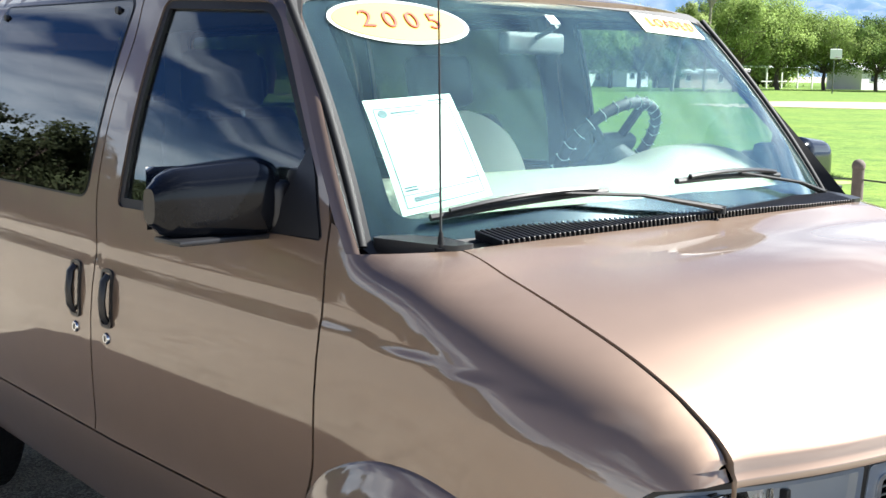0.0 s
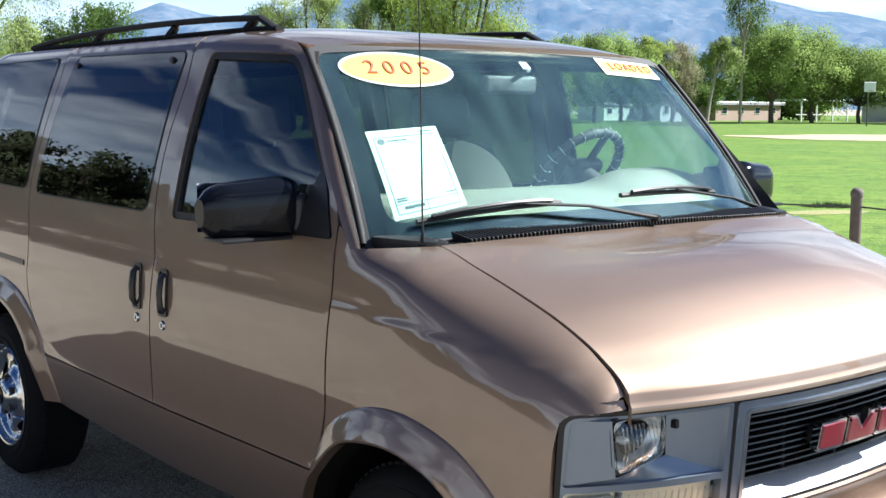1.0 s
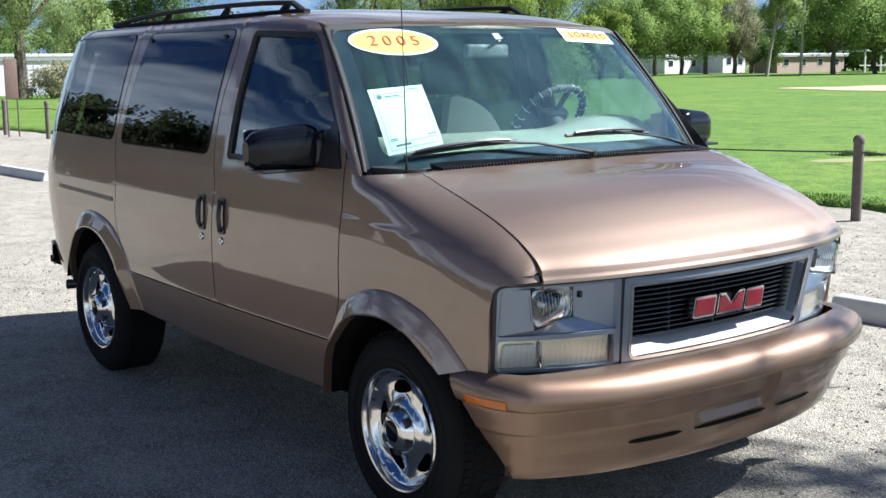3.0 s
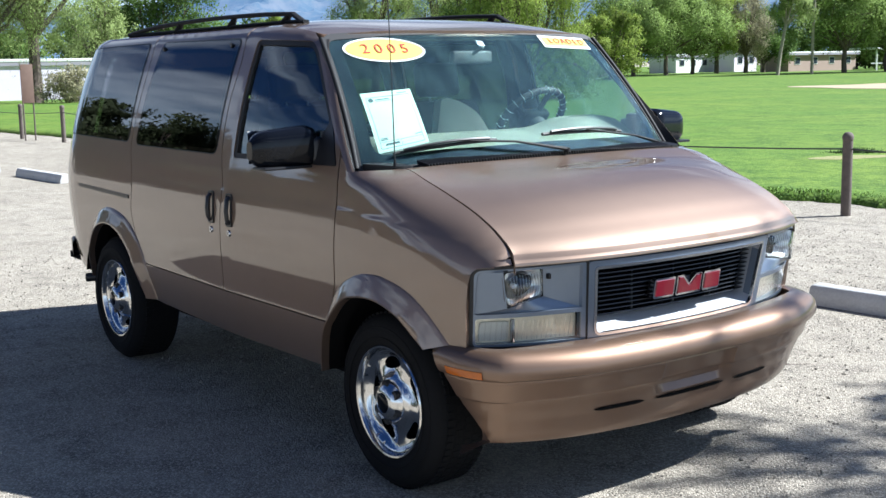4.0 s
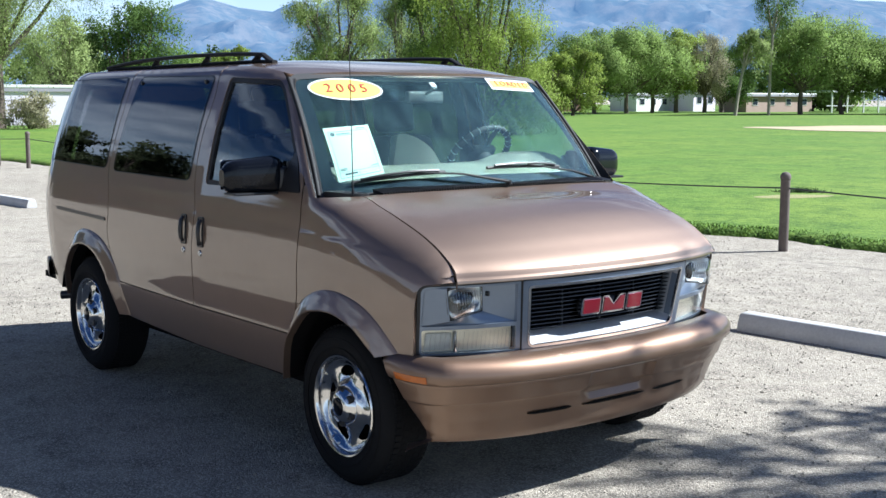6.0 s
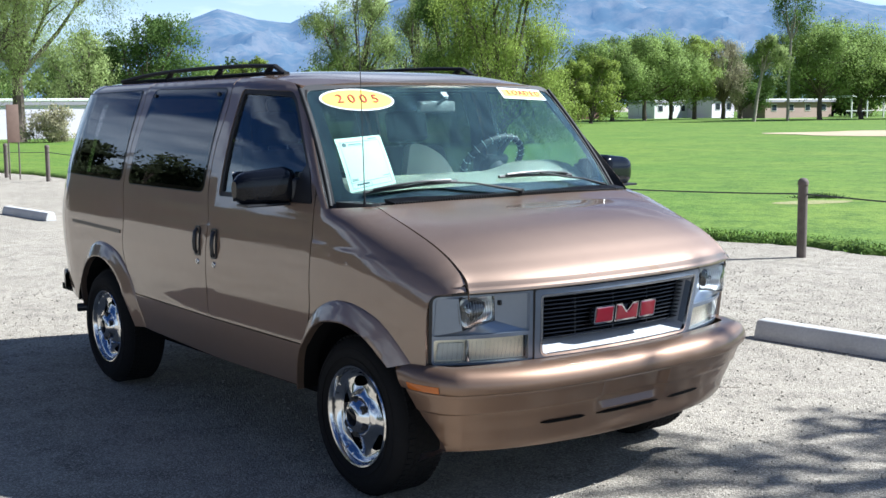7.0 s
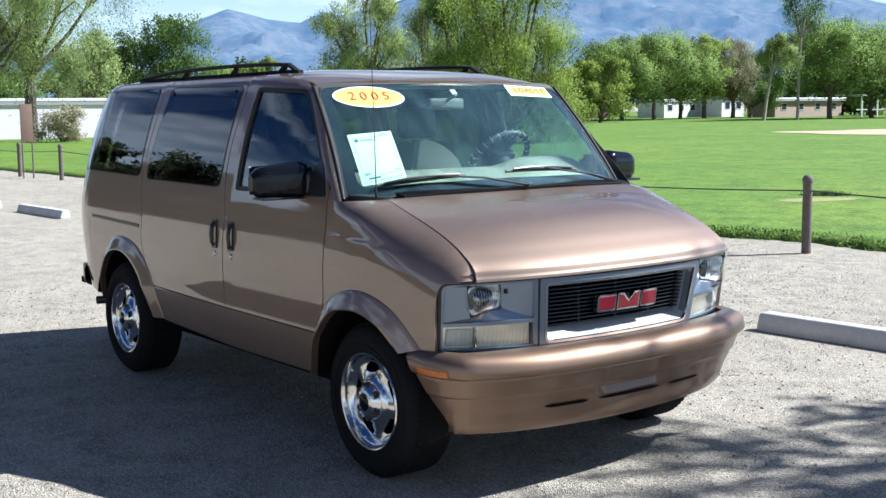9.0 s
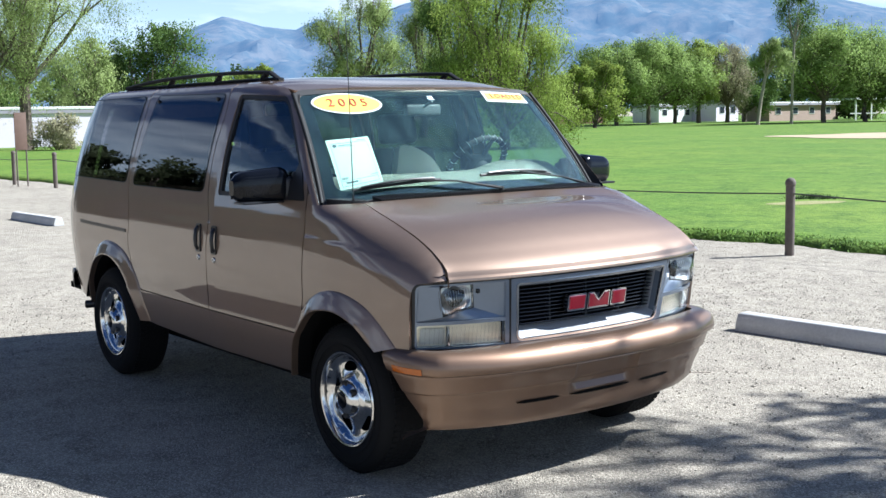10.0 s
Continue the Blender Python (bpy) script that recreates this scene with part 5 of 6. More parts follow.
bm = bmesh.new()
rings = [0, 3, 6, 10, 16, 28, 60, 140, 400, 1200, 4600]
prev = None
for r in rings:
    cur = [bm.verts.new((r * math.cos(a), r * math.sin(a), (noise.noise(Vector((r * math.cos(a), r * math.sin(a), 0)) * .35) * .012 if 3 < r < 60 else 0.0))) for a in np.linspace(0, 2 * math.pi, 64, endpoint=False)] if r else [bm.verts.new((0, 0, 0))]
    if prev is not None:
        for k in range(64):
            if len(prev) == 1:
                bm.faces.new((prev[0], cur[k], cur[(k + 1) % 64]))
            else:
                bm.faces.new((prev[k], cur[k], cur[(k + 1) % 64], prev[(k + 1) % 64]))
    prev = cur
ground = part("ground", bm, gravel_mat, None)
tagged(ground, "pale gravel and dirt parking ground", "ground", kind="structure")


def lawn_y(x):
    return 8.25 + tilted_line(x) + .20 * noise.noise(Vector((x * .8, 3.1, 0))) + .13 * noise.noise(Vector((x * 3.1, 7.7, 0))) + .06 * noise.noise(Vector((x * 9.0, 2.2, 0)))


xs = list(np.arange(-60, -24, .4)) + list(np.arange(-24, 6, .09)) + list(np.arange(6, 40, .4))
verts, faces = [], []
cols = [(-.04, 0.0), (.0, .05), (.06, .09), (.25, .108), (.8, .112), (2, .115), (6, .115), (14, .115), (30, .12), (60, .13), (120, .14), (230, .16)]
for x in xs:
    for d, z in cols:
        spread = 1 + max(0, d - 6) * .03
        verts.append((x if d < 6 else x * spread, lawn_y(x) + d, z))
k = len(cols)
for i in range(len(xs) - 1):
    for j in range(k - 1):
        faces.append((i * k + j, (i + 1) * k + j, (i + 1) * k + j + 1, i * k + j + 1))
lawn = raw("lawn", verts, faces, grass_mat)
tagged(lawn, "wide mown green playing field", "lawn", kind="structure")


def patch(name, cx, cy, rx, ry, z, rot=0.0, seed=0.0, n=56, mat=None):
    vs, fs = [(cx, cy, z)], []
    for i in range(n):
        a = 2 * math.pi * i / n
        r = 1 + .22 * noise.noise(Vector((math.cos(a) * 1.7, math.sin(a) * 1.7, seed)))
        u, w = rx * r * math.cos(a), ry * r * math.sin(a)
        c, s = math.cos(rot), math.sin(rot)
        vs.append((cx + c * u - s * w, cy + s * u + c * w, z - .002))
    for i in range(n):
        fs.append((0, 1 + i, 1 + (i + 1) % n))
    return raw(name, vs, fs, mat or dirt_mat)


tagged(patch("infield", -24.6, 60.0, 15.0, 8.5, .147, radians(40), 1.0, 90), "bare tan dirt of a ball field", "dirt", kind="structure")
tagged(patch("bare_patch", -7.35, 12.7, .72, .34, .121, radians(72), 4.0, mat=dry_mat), "small bare earth patch in the lawn", "dirt", kind="structure")
tagged(patch("bare_strip", -52, 40, 9, .8, .15, radians(20), 6.0), "thin dry strip in the lawn", "dirt", kind="structure")

# grass blades along the lawn's near edge
rng = np.random.default_rng(5)
verts, faces = [], []
for i in range(110000):
    x = rng.uniform(-20, 3)
    d = abs(rng.normal(0, 1)) * 5.5 if i % 4 else rng.uniform(-.05, .25)
    y = lawn_y(x) + d
    if d > .4:
        continue
    if (x + 7.35) ** 2 + (y - 12.7) ** 2 < .2:
        continue
    h = rng.uniform(.005, .035) * (1 + 1.1 * noise.noise(Vector((x * 2.3, d * 4, 1.5))))
    zb = float(np.interp(d, [-.04, 0, .06, .25, .8], [0, .05, .09, .108, .112])) - .005
    a, lx, ly = rng.uniform(0, 6.28), rng.normal(0, .018), rng.normal(0, .018)
    w = .005 + .0005 * max(0, d)
    b = len(verts)
    verts += [(x - w * math.cos(a), y - w * math.sin(a), zb), (x + w * math.cos(a), y + w * math.sin(a), zb), (x + lx, y + ly, zb + h)]
    faces.append((b, b + 1, b + 2))
blade_mat = material("grass_blade", (.13, .245, .026), .7, 0, 1.2, .3, by_island=.5)
grass = raw("grass", verts, faces, blade_mat, smooth=False)
grass.data.polygons.foreach_set("use_smooth", [True] * len(faces))
grass.data.normals_split_custom_set_from_vertices([(0, 0, 1)] * len(verts))
tagged(grass, "short green grass blades at the lawn's edge", "grass", kind="stuff")

# a tuft of longer grass behind the bare patch
verts, faces = [], []
for i in range(1400):
    k = rng.uniform(-1, 1)
    x, y = -7.82 + .30 * k + rng.normal(0, .10), 13.62 + .30 * k + rng.normal(0, .10)
    h, a, w = rng.uniform(.03, .13) * (1.05 - abs(k)), rng.uniform(0, 6.28), .006
    b = len(verts)
    verts += [(x - w * math.cos(a), y - w * math.sin(a), .108), (x + w * math.cos(a), y + w * math.sin(a), .108), (x + rng.normal(0, .03), y + rng.normal(0, .03), .11 + h)]
    faces.append((b, b + 1, b + 2))
tuft_mat = material("long_grass", (.045, .085, .016), .8, 0, 3, .2, by_island=.5)
tagged(raw("grass_tuft", verts, faces, tuft_mat, smooth=False), "dark green tuft of longer grass in the lawn", "grass tuft")

# loose stones
verts, faces = [], []
octa = [(1, 0, 0), (-1, 0, 0), (0, 1, 0), (0, -1, 0), (0, 0, 1), (0, 0, -1)]
of = [(0, 2, 4), (2, 1, 4), (1, 3, 4), (3, 0, 4), (2, 0, 5), (1, 2, 5), (3, 1, 5), (0, 3, 5)]
for i in range(45000):
    if i % 4 == 0:
        x, y = rng.uniform(-12, 4), rng.uniform(3.2, 8.4)
    else:
        x, y = rng.uniform(-7, 4.2), rng.uniform(-4.2, 6.5)
    s = .003 + .007 * rng.random() ** 4
    q = rng.normal(0, .25, 6)
    b = len(verts)
    verts += [(x + s * v[0] * (1 + q[k]), y + s * v[1] * (1 + q[k]), .001 + s * .7 * (v[2] * (1 + q[k]) + .35)) for k, v in enumerate(octa)]
    faces += [tuple(b + k for k in f) for f in of]
stone_mat = material("loose_stones", (.27, .242, .20), .9, 0, 6, .2, by_island=.9)
tagged(raw("gravel", verts, faces, stone_mat, smooth=False), "small loose grey and tan stones", "gravel", kind="stuff")


# ---- wheel stops, posts, cable, sign ----
def stop_mesh():
    bm = bmesh.new()
    prof = [(-.085, 0), (-.082, .05), (-.055, .125), (-.045, .132), (.045, .132), (.055, .125), (.082, .05), (.085, 0)]
    ends = [-.915, -.90, -.45, 0, .45, .90, .915]
    rows = []
    for e in ends:
        s = .93 if abs(e) > .91 else 1
        rows.append([bm.verts.new((e, y * s, z * s + .004 * noise.noise(Vector((e * 3, y * 9, z * 9))))) for y, z in prof])
    for a, b in zip(rows, rows[1:]):
        for i in range(len(prof) - 1):
            bm.faces.new((a[i], a[i + 1], b[i + 1], b[i]))
        bm.faces.new((a[-1], a[0], b[0], b[-1]))
    bm.faces.new(rows[0])
    bm.faces.new(rows[-1][::-1])
    return bm


first = part("wheel_stop", stop_mesh(), concrete, None)
tagged(first, "grey concrete wheel stop lying on gravel", "wheel stop", "wheel stops along the lot")
ROW_TURN = math.degrees(math.atan(.055))
first.matrix_basis = pose(-.235, 3.42, 0, 0, 0, ROW_TURN)
for k in (-1, 1, 2, 3, 4, 5, 6, 7):
    x = -.235 - 2.93 * k
    copy_thing(first, pose(x, 3.42 + .055 * (x + .235), 0, 0, 0, ROW_TURN))


def post_thing():
    p = thing("bollard_post", "weathered brown post with a domed cap and a cable through it", "post", "posts along the lawn")
    part("shaft", lathe([(.052, 0), (.053, .4), (.052, .80), (.049, .80)], 20), post_mat, p).matrix_basis = Matrix.Rotation(radians(90), 4, "X")
    part("cap", lathe([(.049, .80), (.058, .805), (.060, .835), (.054, .855), (.036, .878), (.0, .888)], 20), post_mat, p).matrix_basis = Matrix.Rotation(radians(90), 4, "X")
    part("eye_bolt", box((-.064, -.008, .70), (.064, .008, .716), .003), steel_cable, p)
    return p


POSTS = [-24.4, -17.5, -10.6, -3.72, 3.2, 10.1, -31.4]
first = post_thing()
first.matrix_basis = pose(-3.72, 7.42, 0)
for x in POSTS:
    if x != -3.72:
        copy_thing(first, pose(x, 7.42 + tilted_line(x), 0))
copy_thing(first, pose(-26.9, 6.08, 0))
for a, b in zip(sorted(POSTS), sorted(POSTS)[1:]):
    pts = []
    for t in np.linspace(0, 1, 15):
        x = a + (b - a) * t
        pts.append((x, 7.42 + tilted_line(x), .708 - .07 * 4 * t * (1 - t)))
    tagged(part("cable", tube(pts, .009, 6), steel_cable, None), "thin dark cable slung between posts", "cable", "cables between the posts")

sign = thing("sign_board", "narrow brown sign panel on two thin legs", "sign", at=(-25.9, 5.98, 0))
sign_mat = material("brown_sign", (.16, .10, .075), .7, 0, 8, .15)
part("sign_panel", box((-.02, -.15, .92), (.02, .15, 1.86), .006), sign_mat, sign)
for y in (-.13, .12):
    part("sign_leg", tube([(0, y, 0), (0, y, .95)], .02, 8), post_mat, sign)


# ---- trees ----
def leaf_material(name, color, vary):
    m = bpy.data.materials.new(name)
    m.use_nodes = True
    t = m.node_tree
    b = t.nodes["Principled BSDF"]
    b.inputs["Roughness"].default_value = .8
    b.inputs["Specular IOR Level"].default_value = .2
    g = t.nodes.new("ShaderNodeNewGeometry")
    co = t.nodes.new("ShaderNodeTexCoord")
    n = t.nodes.new("ShaderNodeTexNoise")
    n.inputs["Scale"].default_value = .55
    t.links.new(co.outputs["Object"], n.inputs["Vector"])
    s = t.nodes.new("ShaderNodeMath")
    s.operation = "ADD"
    t.links.new(g.outputs["Random Per Island"], s.inputs[0])
    t.links.new(n.outputs["Fac"], s.inputs[1])
    mr = t.nodes.new("ShaderNodeMapRange")
    t.links.new(s.outputs[0], mr.inputs[0])
    mr.inputs[1].default_value, mr.inputs[2].default_value = .3, 1.7
    mr.inputs[3].default_value, mr.inputs[4].default_value = 1 - vary, 1 + vary
    sc = t.nodes.new("ShaderNodeVectorMath")
    sc.operation = "SCALE"
    sc.inputs[0].default_value = color
    t.links.new(mr.outputs[0], sc.inputs["Scale"])
    t.links.new(sc.outputs[0], b.inputs["Base Color"])
    tr = t.nodes.new("ShaderNodeBsdfTranslucent")
    t.links.new(sc.outputs[0], tr.inputs["Color"])
    mx = t.nodes.new("ShaderNodeMixShader")
    mx.inputs[0].default_value = .4
    t.links.new(b.outputs[0], mx.inputs[1])
    t.links.new(tr.outputs[0], mx.inputs[2])
    t.links.new(mx.outputs[0], t.nodes["Material Output"].inputs["Surface"])
    return m


LEAF = {
    "mesquite": leaf_material("mesquite_leaf", (.235, .325, .09), .45),
    "olive": leaf_material("olive_leaf", (.060, .075, .036), .4),
    "dark": leaf_material("dark_leaf", (.11, .18, .045), .45),
    "willow": leaf_material("willow_leaf", (.27, .35, .075), .45),
    "gum": leaf_material("gum_leaf", (.27, .34, .12), .45),
    "dry": leaf_material("dry_leaf", (.36, .34, .21), .45),
    "lime": leaf_material("lime_leaf", (.19, .25, .045), .45),
}
bark = material("brown_bark", (.11, .085, .068), .9, 0, 6, .3, bump=.5, bump_scale=18)
bark_pale = material("pale_bark", (.30, .26, .21), .85, 0, 4, .25, bump=.3, bump_scale=18)


def tree(x, y, height, spread, kind, seed, base=.25, lean=(0, 0), droop=0.0, leaves=5200, leaf=.16, trunk_r=None, pale=False, lobes=9, gaps=.0, label=""):
    rg = np.random.default_rng(seed)
    words = {"mesquite": "broad green mesquite", "dark": "dense dark green tree", "willow": "tall drooping bright green tree", "gum": "grey-green gum tree", "dry": "thin olive-brown tree", "lime": "small yellow-green tree", "olive": "low dark olive-green tree"}[kind]
    ob = thing("tree", label or words + " with an open crown", "tree", at=(x, y, 0))
    r0 = trunk_r or .022 * height + .05
    fork = Vector((lean[0] * .5, lean[1] * .5, height * base))
    bm = bmesh.new()
    bend = Vector((rg.normal(0, .12), rg.normal(0, .12), 0))
    add_tube(bm, [(0, 0, -.05), Vector((0, 0, .12)), fork * .5 + bend, fork], [r0 * 1.35, r0 * 1.05, r0 * .92, r0 * .8], 9)
    crowns = []
    for i in range(lobes):
        a = 2 * math.pi * (i / lobes * 2.4 + rg.random() * .25)
        k = (i + .5) / lobes
        rad = spread * (.30 + .5 * rg.random()) * math.sin(math.pi * (.16 + .72 * k)) ** .7
        zc = height * (base + .12 + (1 - base - .20) * k)
        c = Vector((lean[0] + rad * math.cos(a), lean[1] + rad * math.sin(a), zc))
        size = spread * rg.uniform(.30, .48) * (1 - .25 * k)
        crowns.append((c, size))
        mid = fork.lerp(c, .5) + Vector((rg.normal(0, .1), rg.normal(0, .1), -.05)) * spread * .4
        add_tube(bm, [fork - Vector((0, 0, .1)), mid, c], [r0 * .55, r0 * .32, r0 * .08], 6)
        for _ in range(3):
            tip = c + Vector(rg.normal(0, .6, 3)) * size
            add_tube(bm, [mid.lerp(c, .5), c.lerp(tip, .5), tip], [r0 * .2, r0 * .1, r0 * .03], 4)
    part("trunk", bm, bark_pale if pale else bark, ob)
    # clumps of leaves on the shell and inside of every lobe
    per = max(1, leaves // (lobes * 26))
    P, D = [], []
    for c, size in crowns:
        for _ in range(26):
            d = rg.normal(0, 1, 3)
            d /= np.linalg.norm(d)
            rr = size * rg.random() ** .35 * 1.05
            q = np.array(c[:]) + d * rr * np.array([1, 1, .72])
            if rg.random() < gaps:
                continue
            cl = rg.normal(0, 1, (per, 3)) * size * np.array([.17, .17, .15])
            if droop:
                cl[:, 2] -= np.abs(rg.normal(0, 1, per)) * size * droop
            P.append(q + cl)
            D.append(P[-1] - np.array(c[:]) + np.array([0, 0, size * .25]))
    P, D = np.concatenate(P), np.concatenate(D)
    D /= np.linalg.norm(D, axis=1)[:, None] + 1e-6
    n = len(P)
    u = rg.normal(0, 1, (n, 3))
    if droop:
        u[:, 2] -= 1.5
    u /= np.linalg.norm(u, axis=1)[:, None]
    w = np.cross(u, rg.normal(0, 1, (n, 3)))
    w /= np.linalg.norm(w, axis=1)[:, None]
    ln = leaf * rg.uniform(.6, 1.5, (n, 1))
    face_n = np.cross(u, w)
    flip = np.sum(face_n * D, axis=1) < 0
    w[flip] *= -1
    face_n[flip] *= -1
    wide = .17 if droop > .3 else .28
    A, B, C, E = P - u * ln * .5, P - w * ln * wide, P + u * ln * .5, P + w * ln * wide
    V = np.stack([A, B, C, E], 1).reshape(-1, 3)
    V[:, 2] = np.maximum(V[:, 2], .15)
    F = np.arange(4 * n).reshape(-1, 4)
    crown = raw("crown", V.tolist(), F.tolist(), LEAF[kind], ob, smooth=False)
    N = D * .85 + face_n * .3
    N /= np.linalg.norm(N, axis=1)[:, None]
    crown.data.polygons.foreach_set("use_smooth", [True] * n)
    crown.data.normals_split_custom_set_from_vertices(np.repeat(N, 4, axis=0).tolist())
    return ob


def far(az, d):
    return 4.26 + d * math.cos(radians(az)), -3.71 + d * math.sin(radians(az))


TREES = [
    # heading, distance, height, spread, kind, first branch, droop, leaves, leaf size
    (161.9, 66, 12.5, 4.9, "gum", .28, .45, 40000, .14),
    (163.9, 63, 11.0, 4.0, "gum", .30, .5, 22000, .14),
    (165.2, 84, 9.0, 3.8, "willow", .2, .5, 11000, .18),
    (159.2, 78, 7.0, 3.4, "gum", .18, .3, 9000, .18),
    (156.3, 80, 7.9, 4.4, "dark", .14, 0, 14000, .20),
    (158.6, 86, 6.2, 3.4, "dark", .12, 0, 8000, .20),
    (151.6, 92, 5.9, 2.2, "lime", .25, 0, 4000, .20),
    (153.6, 96, 5.2, 2.8, "mesquite", .15, 0, 5000, .22),
    (146.6, 76, 9.6, 3.4, "gum", .26, .4, 22000, .17),
    (143.6, 82, 10.6, 2.9, "gum", .24, .7, 15000, .17),
    (139.6, 52, 9.0, 4.0, "willow", .10, .8, 36000, .14),
    (141.8, 56, 8.8, 2.6, "dark", .14, .5, 20000, .15),
    (138.2, 54, 6.0, 2.6, "willow", .08, .8, 12000, .13),
    (136.6, 98, 5.6, 2.5, "lime", .08, 0, 7000, .22),
    (135.4, 112, 6.4, 3.6, "lime", .08, 0, 7000, .26),
    (134.4, 126, 8.4, 6.0, "mesquite", .27, 0, 24000, .24),
    (132.9, 132, 9.0, 6.6, "mesquite", .27, 0, 26000, .24),
    (131.7, 138, 8.2, 5.4, "mesquite", .27, 0, 18000, .24),
    (130.6, 140, 9.9, 3.6, "willow", .22, .2, 14000, .22),
    (129.3, 142, 9.8, 4.0, "dry", .22, .5, 13000, .22),
    (128.5, 146, 7.6, 4.2, "dark", .16, 0, 12000, .24),
    (125.0, 128, 9.8, 7.2, "mesquite", .27, 0, 30000, .24),
    (123.2, 134, 9.0, 6.4, "mesquite", .27, 0, 24000, .24),
    (121.2, 136, 7.6, 6.0, "mesquite", .27, 0, 20000, .24),
    (119.0, 138, 7.4, 5.6, "dark", .27, 0, 16000, .26),
    (116.8, 132, 7.4, 5.6, "mesquite", .27, 0, 14000, .26),
    (114.4, 136, 7.0, 5.6, "dark", .27, 0, 12000, .26),
]
for i, (az, d, h, sp, kind, base, droop, lv, lf) in enumerate(TREES):
    x, y = far(az, d)
    tree(x, y, h, sp, kind, 100 + i, base, (0, 0), droop, int(lv * 1.7), lf * .74, lobes=17 if lv > 12000 else 11)
x, y = far(127.9, 118)
tree(x, y, 8.8, 2.2, "gum", 301, .55, (1.0, .9), .7, 9000, .2, .17, True, 9)
x, y = far(126.4, 122)
tree(x, y, 14.5, 2.4, "dark", 302, .55, (.3, 0), .9, 9000, .2, .15, True, 9, .3)
# a far belt of woods behind the homes
for i, az in enumerate(np.arange(110, 172, 2.1)):
    x, y = far(az + .6 * math.sin(i * 2.3), 172 + 9 * math.sin(i * 1.7))
    tree(x, y, 7.0 + 1.6 * math.sin(i * 2.9), 6.4, "dark" if i % 3 else "mesquite", 400 + i, .06, (0, 0), 0, 4600, .5, lobes=8)
# trees across the lot, which the windows mirror, and the one whose shade lies beside the van
for i, az in enumerate(np.arange(188, 262, 5.2)):
    d = 48 + 4 * math.sin(i * 2.1) + (6 if i % 3 == 0 else 0)
    tree(d * math.cos(radians(az)), d * math.sin(radians(az)), 6.9 + 1.1 * math.sin(i * 1.3), 5.2, "olive", 500 + i, .05, (0, 0), 0, 22000, .24, lobes=15)
tree(6.4, 8.5, 10.4, 2.7, "mesquite", 601, .5, (0, 0), .2, 8000, .13, lobes=11, gaps=.35)

# shrub by the pale building
x, y = far(160.6, 64)
tree(x, y, 1.9, 1.6, "dry", 650, .02, (0, 0), .2, 7000, .10, .03, False, 14, label="low grey-brown shrub by a pale wall")

# ---- buildings beyond the field ----
# white stucco with the lilac of skylight put into its colour
wall_white = material("skylit_white_stucco", (.74, .67, .80), .9, 0, .6, .06, bump=.15, bump_scale=10)
wall_pink = material("pinkish_siding", (.36, .26, .22), .85, 0, .6, .1)
wall_brown = material("dark_red_brown_siding", (.14, .065, .05), .85, 0, .6, .15)
roof_white = material("white_metal_roof", (.78, .78, .77), .5, .1, .8, .06)
# grey-lilac colour carries the shade of the band below the roof
fascia_mat = material("shaded_lilac_fascia", (.33, .31, .36), .8, 0, .6, .08)
win_dark = material("dark_window", (.03, .04, .05), .1, 0, 2, .1)
teal = material("teal_door", (.06, .30, .32), .6, 0, 2, .1)


def house(name, az, d, length, depth, h, wall_mat, roof_mat, turn, label, windows=5, eave=.5, door=None, pitched=False):
    x, y = far(az, d)
    ob = thing(name, label, "house")
    ob.matrix_basis = pose(x, y, 0, 0, 0, turn)
    part("wall", box((-length / 2, 0, 0), (length / 2, depth, h), .02, 1), wall_mat, ob, smooth=False)
    if pitched:
        bm = bmesh.new()
        a = length / 2 + eave
        pr = [(-eave, h), (depth / 2, h + depth * .22), (depth + eave, h), (depth + eave, h - .15), (-eave, h - .15)]
        rows = [[bm.verts.new((s, yy, z)) for yy, z in pr] for s in (-a, a)]
        for i in range(5):
            bm.faces.new((rows[0][i], rows[0][(i + 1) % 5], rows[1][(i + 1) % 5], rows[1][i]))
        bm.faces.new(rows[0])
        bm.faces.new(rows[1])
        part("roof", bm, roof_mat, ob, smooth=False)
    else:
        part("roof", box((-length / 2 - eave, -eave, h), (length / 2 + eave, depth + eave, h + .18), .03, 1), roof_mat, ob, smooth=False)
        part("fascia", box((-length / 2 - eave + .02, -eave + .02, h - .22), (length / 2 + eave - .02, depth + eave - .02, h - .004), .01, 1), fascia_mat, ob, smooth=False)
    for k in range(windows):
        u = -length / 2 + length * (k + .5) / windows
        w = part("window", box((u - .55, -.05, h * .42), (u + .55, .02, h * .8), .01, 1), roof_white, ob, smooth=False)
        part("pane", box((u - .48, -.065, h * .45), (u + .48, -.045, h * .77)), win_dark, w, smooth=False)
    if door is not None:
        part("door", box((door - .5, -.05, 0), (door + .5, .02, 2.05), .01, 1), teal, ob, smooth=False)
    return ob


house("low_building", 162.0, 73, 16, 6, 2.25, wall_white, roof_white, 86, "low white stucco building with a flat roof and short eave", 0, .12, -6.6)
house("mobile_home", 136.2, 150, 9, 4, 2.25, wall_brown, roof_white, 92, "dark red-brown mobile home with a white roof", 2, .4)
house("mobile_home", 131.4, 156, 10, 4, 2.25, roof_white, roof_white, 98, "white mobile home with dark windows", 4, .2)
house("mobile_home", 129.3, 158, 5, 4, 2.6, wall_white, roof_white, 96, "small white mobile home", 2, .3)
house("mobile_home", 125.9, 154, 14, 4, 2.25, wall_pink, roof_white, 92, "pinkish mobile home with a white roof", 4, .4)
house("mobile_home", 118.6, 150, 8, 5, 2.4, wall_white, roof_white, 80, "small grey-white house with a pitched metal roof", 2, .3, None, True)
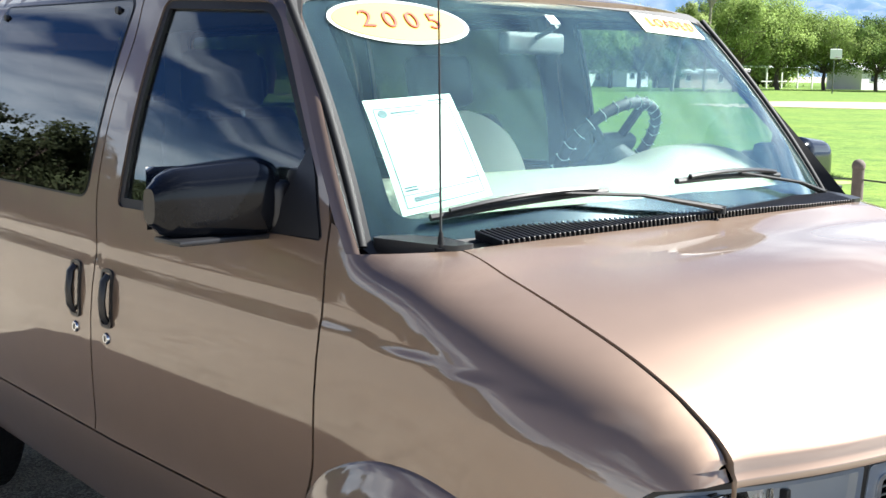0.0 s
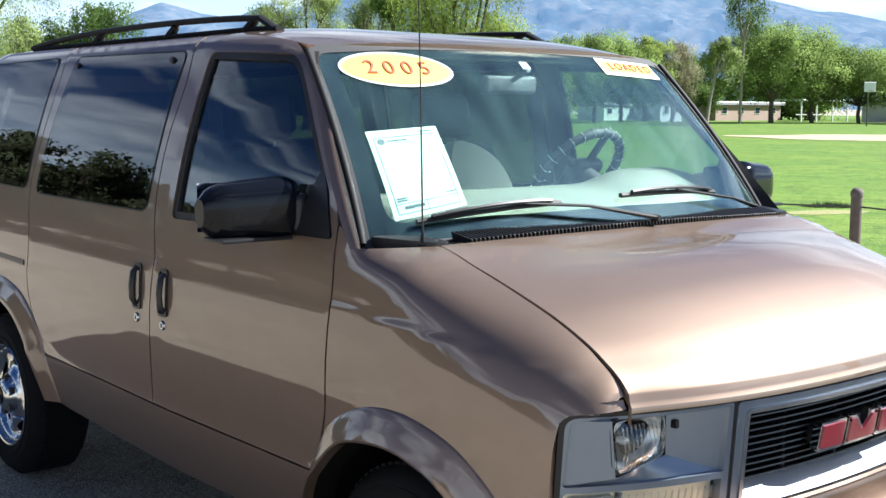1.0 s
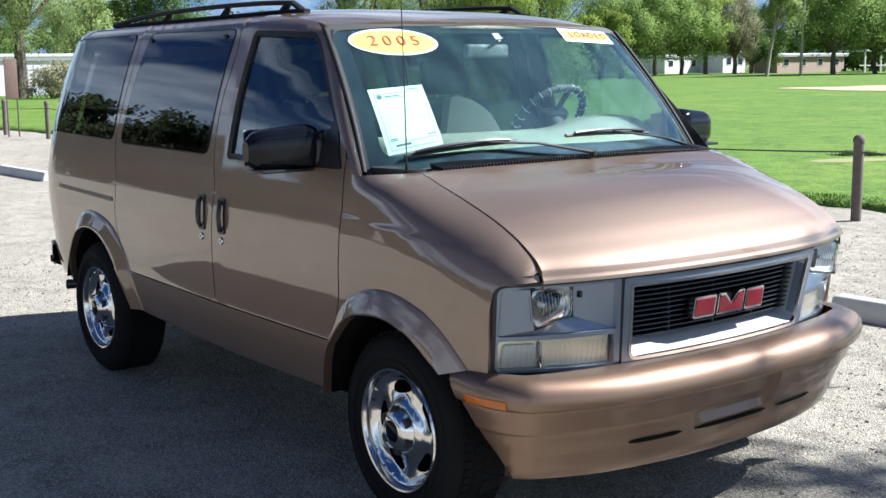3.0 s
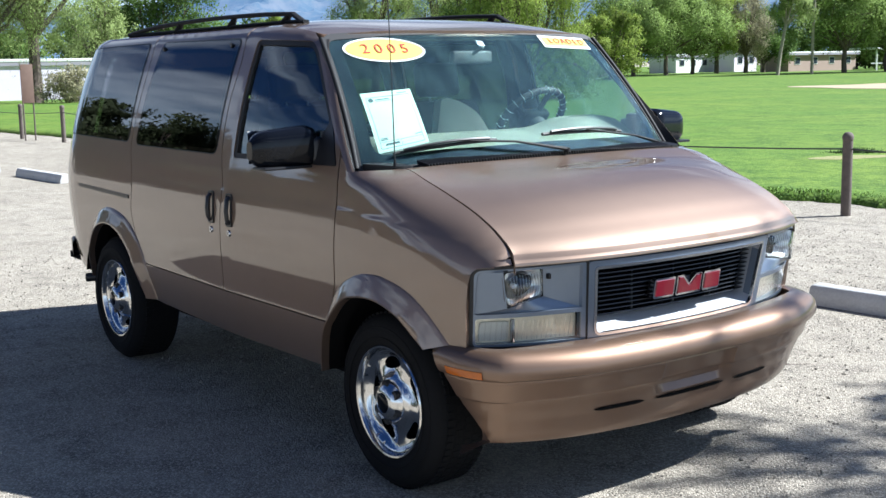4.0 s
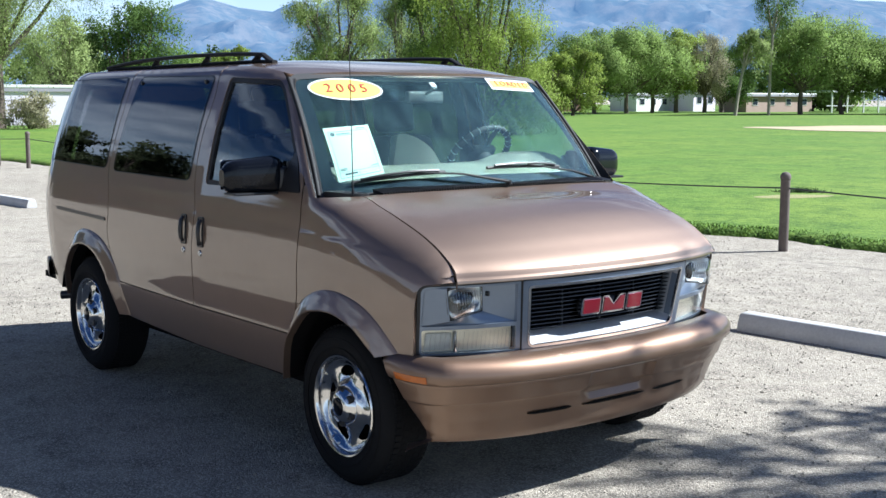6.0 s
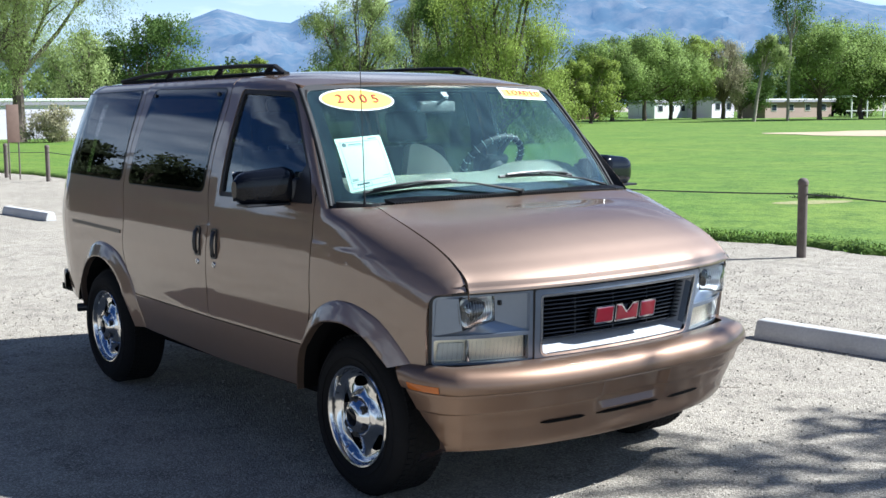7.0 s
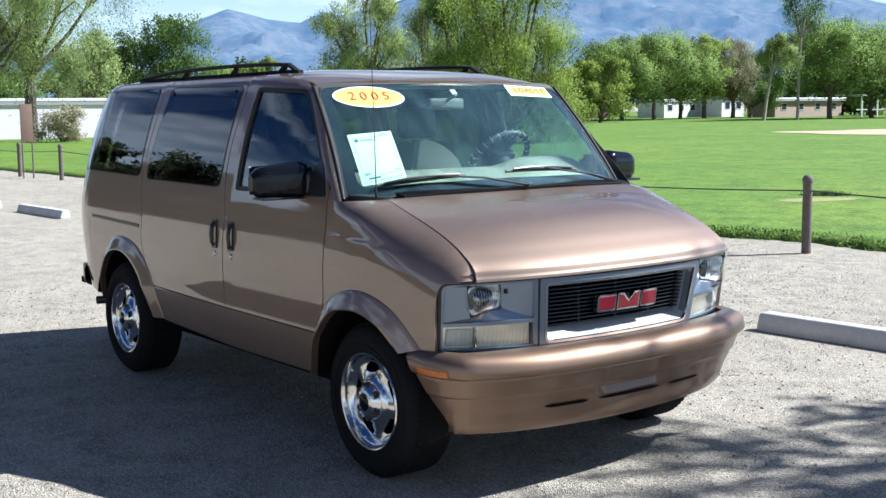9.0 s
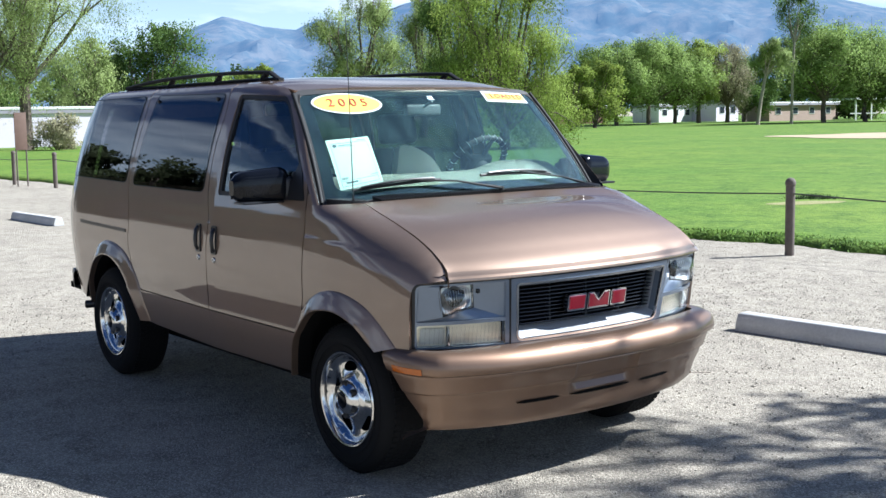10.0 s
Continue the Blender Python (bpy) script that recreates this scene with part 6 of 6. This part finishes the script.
house("mobile_home", 114.0, 152, 11, 4, 2.25, wall_pink, roof_white, 76, "pinkish mobile home with a white roof", 3, .4)

x, y = far(122.6, 150)
port = thing("carport", "open white carport with arched brace", "carport")
port.matrix_basis = pose(x, y, 0, 0, 0, 82)
part("roof", box((-4.2, -.2, 2.5), (4.2, 4, 2.72), .03, 1), roof_white, port, smooth=False)
for u in (-4, -1.4, 1.4, 4):
    part("column", box((u - .08, 0, 0), (u + .08, .16, 2.5)), roof_white, port, smooth=False)
    part("rail", box((u - .9, .02, .9), (u + .9, .1, 1.0)), roof_white, port, smooth=False)

x, y = far(120.9, 112)
hoop = thing("basketball_hoop", "white basketball backboard on a thin pole", "basketball hoop")
hoop.matrix_basis = pose(x, y, 0, 0, 0, 60)
part("pole", tube([(0, .3, 0), (0, .3, 3.2), (0, 0, 3.5)], .06, 8), steel_cable, hoop)
part("backboard", box((-.55, -.03, 3.1), (.55, .03, 3.95), .02, 1), roof_white, hoop, smooth=False)
part("rim", add_tube(bmesh.new(), [(.23 * math.cos(a), -.28 + .23 * math.sin(a), 3.2) for a in np.linspace(0, 6.2832, 17)], .02, 6, caps=False), red_badge, hoop)

# ---- mountains ----
def ridge(az):
    """The ridge's elevation in degrees by heading."""
    pts = [(60, 2.2), (90, 3.0), (112, 3.2), (117, 3.7), (119.4, 4.1), (121.5, 4.65), (122.8, 4.75), (124.5, 5.2), (127, 5.9), (131, 7.0), (136, 7.4), (141, 6.6), (145, 5.4), (147.5, 4.75), (148.6, 4.85), (149.6, 4.35), (151.2, 4.5), (152.9, 5.05), (154.2, 4.55), (155.3, 3.9), (157, 3.2), (160, 2.9), (166, 2.2), (180, 1.5), (205, 1.2)]
    return float(np.interp(az, [p[0] for p in pts], [p[1] for p in pts]))


bm = bmesh.new()
cols, rowsn = 560, 64
grid = []
for i in range(cols + 1):
    az = 60 + 145 * i / cols
    near_r, far_r = 2300, 4200
    top = 3900 * math.tan(radians(ridge(az)))
    col = []
    for j in range(rowsn + 1):
        t = j / rowsn
        r = near_r + (far_r - near_r) * t
        x, y = far(az, r)
        shape = t ** 1.25
        n = noise.ridged_multi_fractal(Vector((x * .0016, y * .0016, .3)), 1.0, 2.1, 5, 1.0, 2.0)
        crag = noise.fractal(Vector((x * .005, y * .005, 2.0)), .75, 2.1, 7)
        z = top * shape + (n - 1.1) * 95 * t * (1 - t) * 4 * .8 + crag * 42 * math.sin(math.pi * min(1, t * 1.1)) + (crag * 6 if t > .9 else 0)
        col.append(bm.verts.new((x, y, max(-1, z))))
    x, y = far(az, 4500)
    col.append(bm.verts.new((x, y, -1)))
    grid.append(col)
for a, b in zip(grid, grid[1:]):
    for j in range(rowsn + 1):
        bm.faces.new((a[j], b[j], b[j + 1], a[j + 1]))
rock = bpy.data.materials.new("rock_with_haze_glow")
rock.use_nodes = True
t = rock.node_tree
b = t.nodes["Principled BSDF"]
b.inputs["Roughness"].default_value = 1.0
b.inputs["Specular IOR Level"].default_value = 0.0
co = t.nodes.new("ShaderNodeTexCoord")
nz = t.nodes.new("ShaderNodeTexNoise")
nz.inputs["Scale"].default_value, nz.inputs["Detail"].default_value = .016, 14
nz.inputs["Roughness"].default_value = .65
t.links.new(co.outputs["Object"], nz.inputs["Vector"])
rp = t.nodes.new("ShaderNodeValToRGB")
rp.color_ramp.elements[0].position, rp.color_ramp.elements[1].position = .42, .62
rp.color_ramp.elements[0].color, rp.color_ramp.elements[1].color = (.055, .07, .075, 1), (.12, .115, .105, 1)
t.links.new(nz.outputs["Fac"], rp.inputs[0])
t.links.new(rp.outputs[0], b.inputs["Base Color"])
# faint blue emission paints the haze of distance onto the rock
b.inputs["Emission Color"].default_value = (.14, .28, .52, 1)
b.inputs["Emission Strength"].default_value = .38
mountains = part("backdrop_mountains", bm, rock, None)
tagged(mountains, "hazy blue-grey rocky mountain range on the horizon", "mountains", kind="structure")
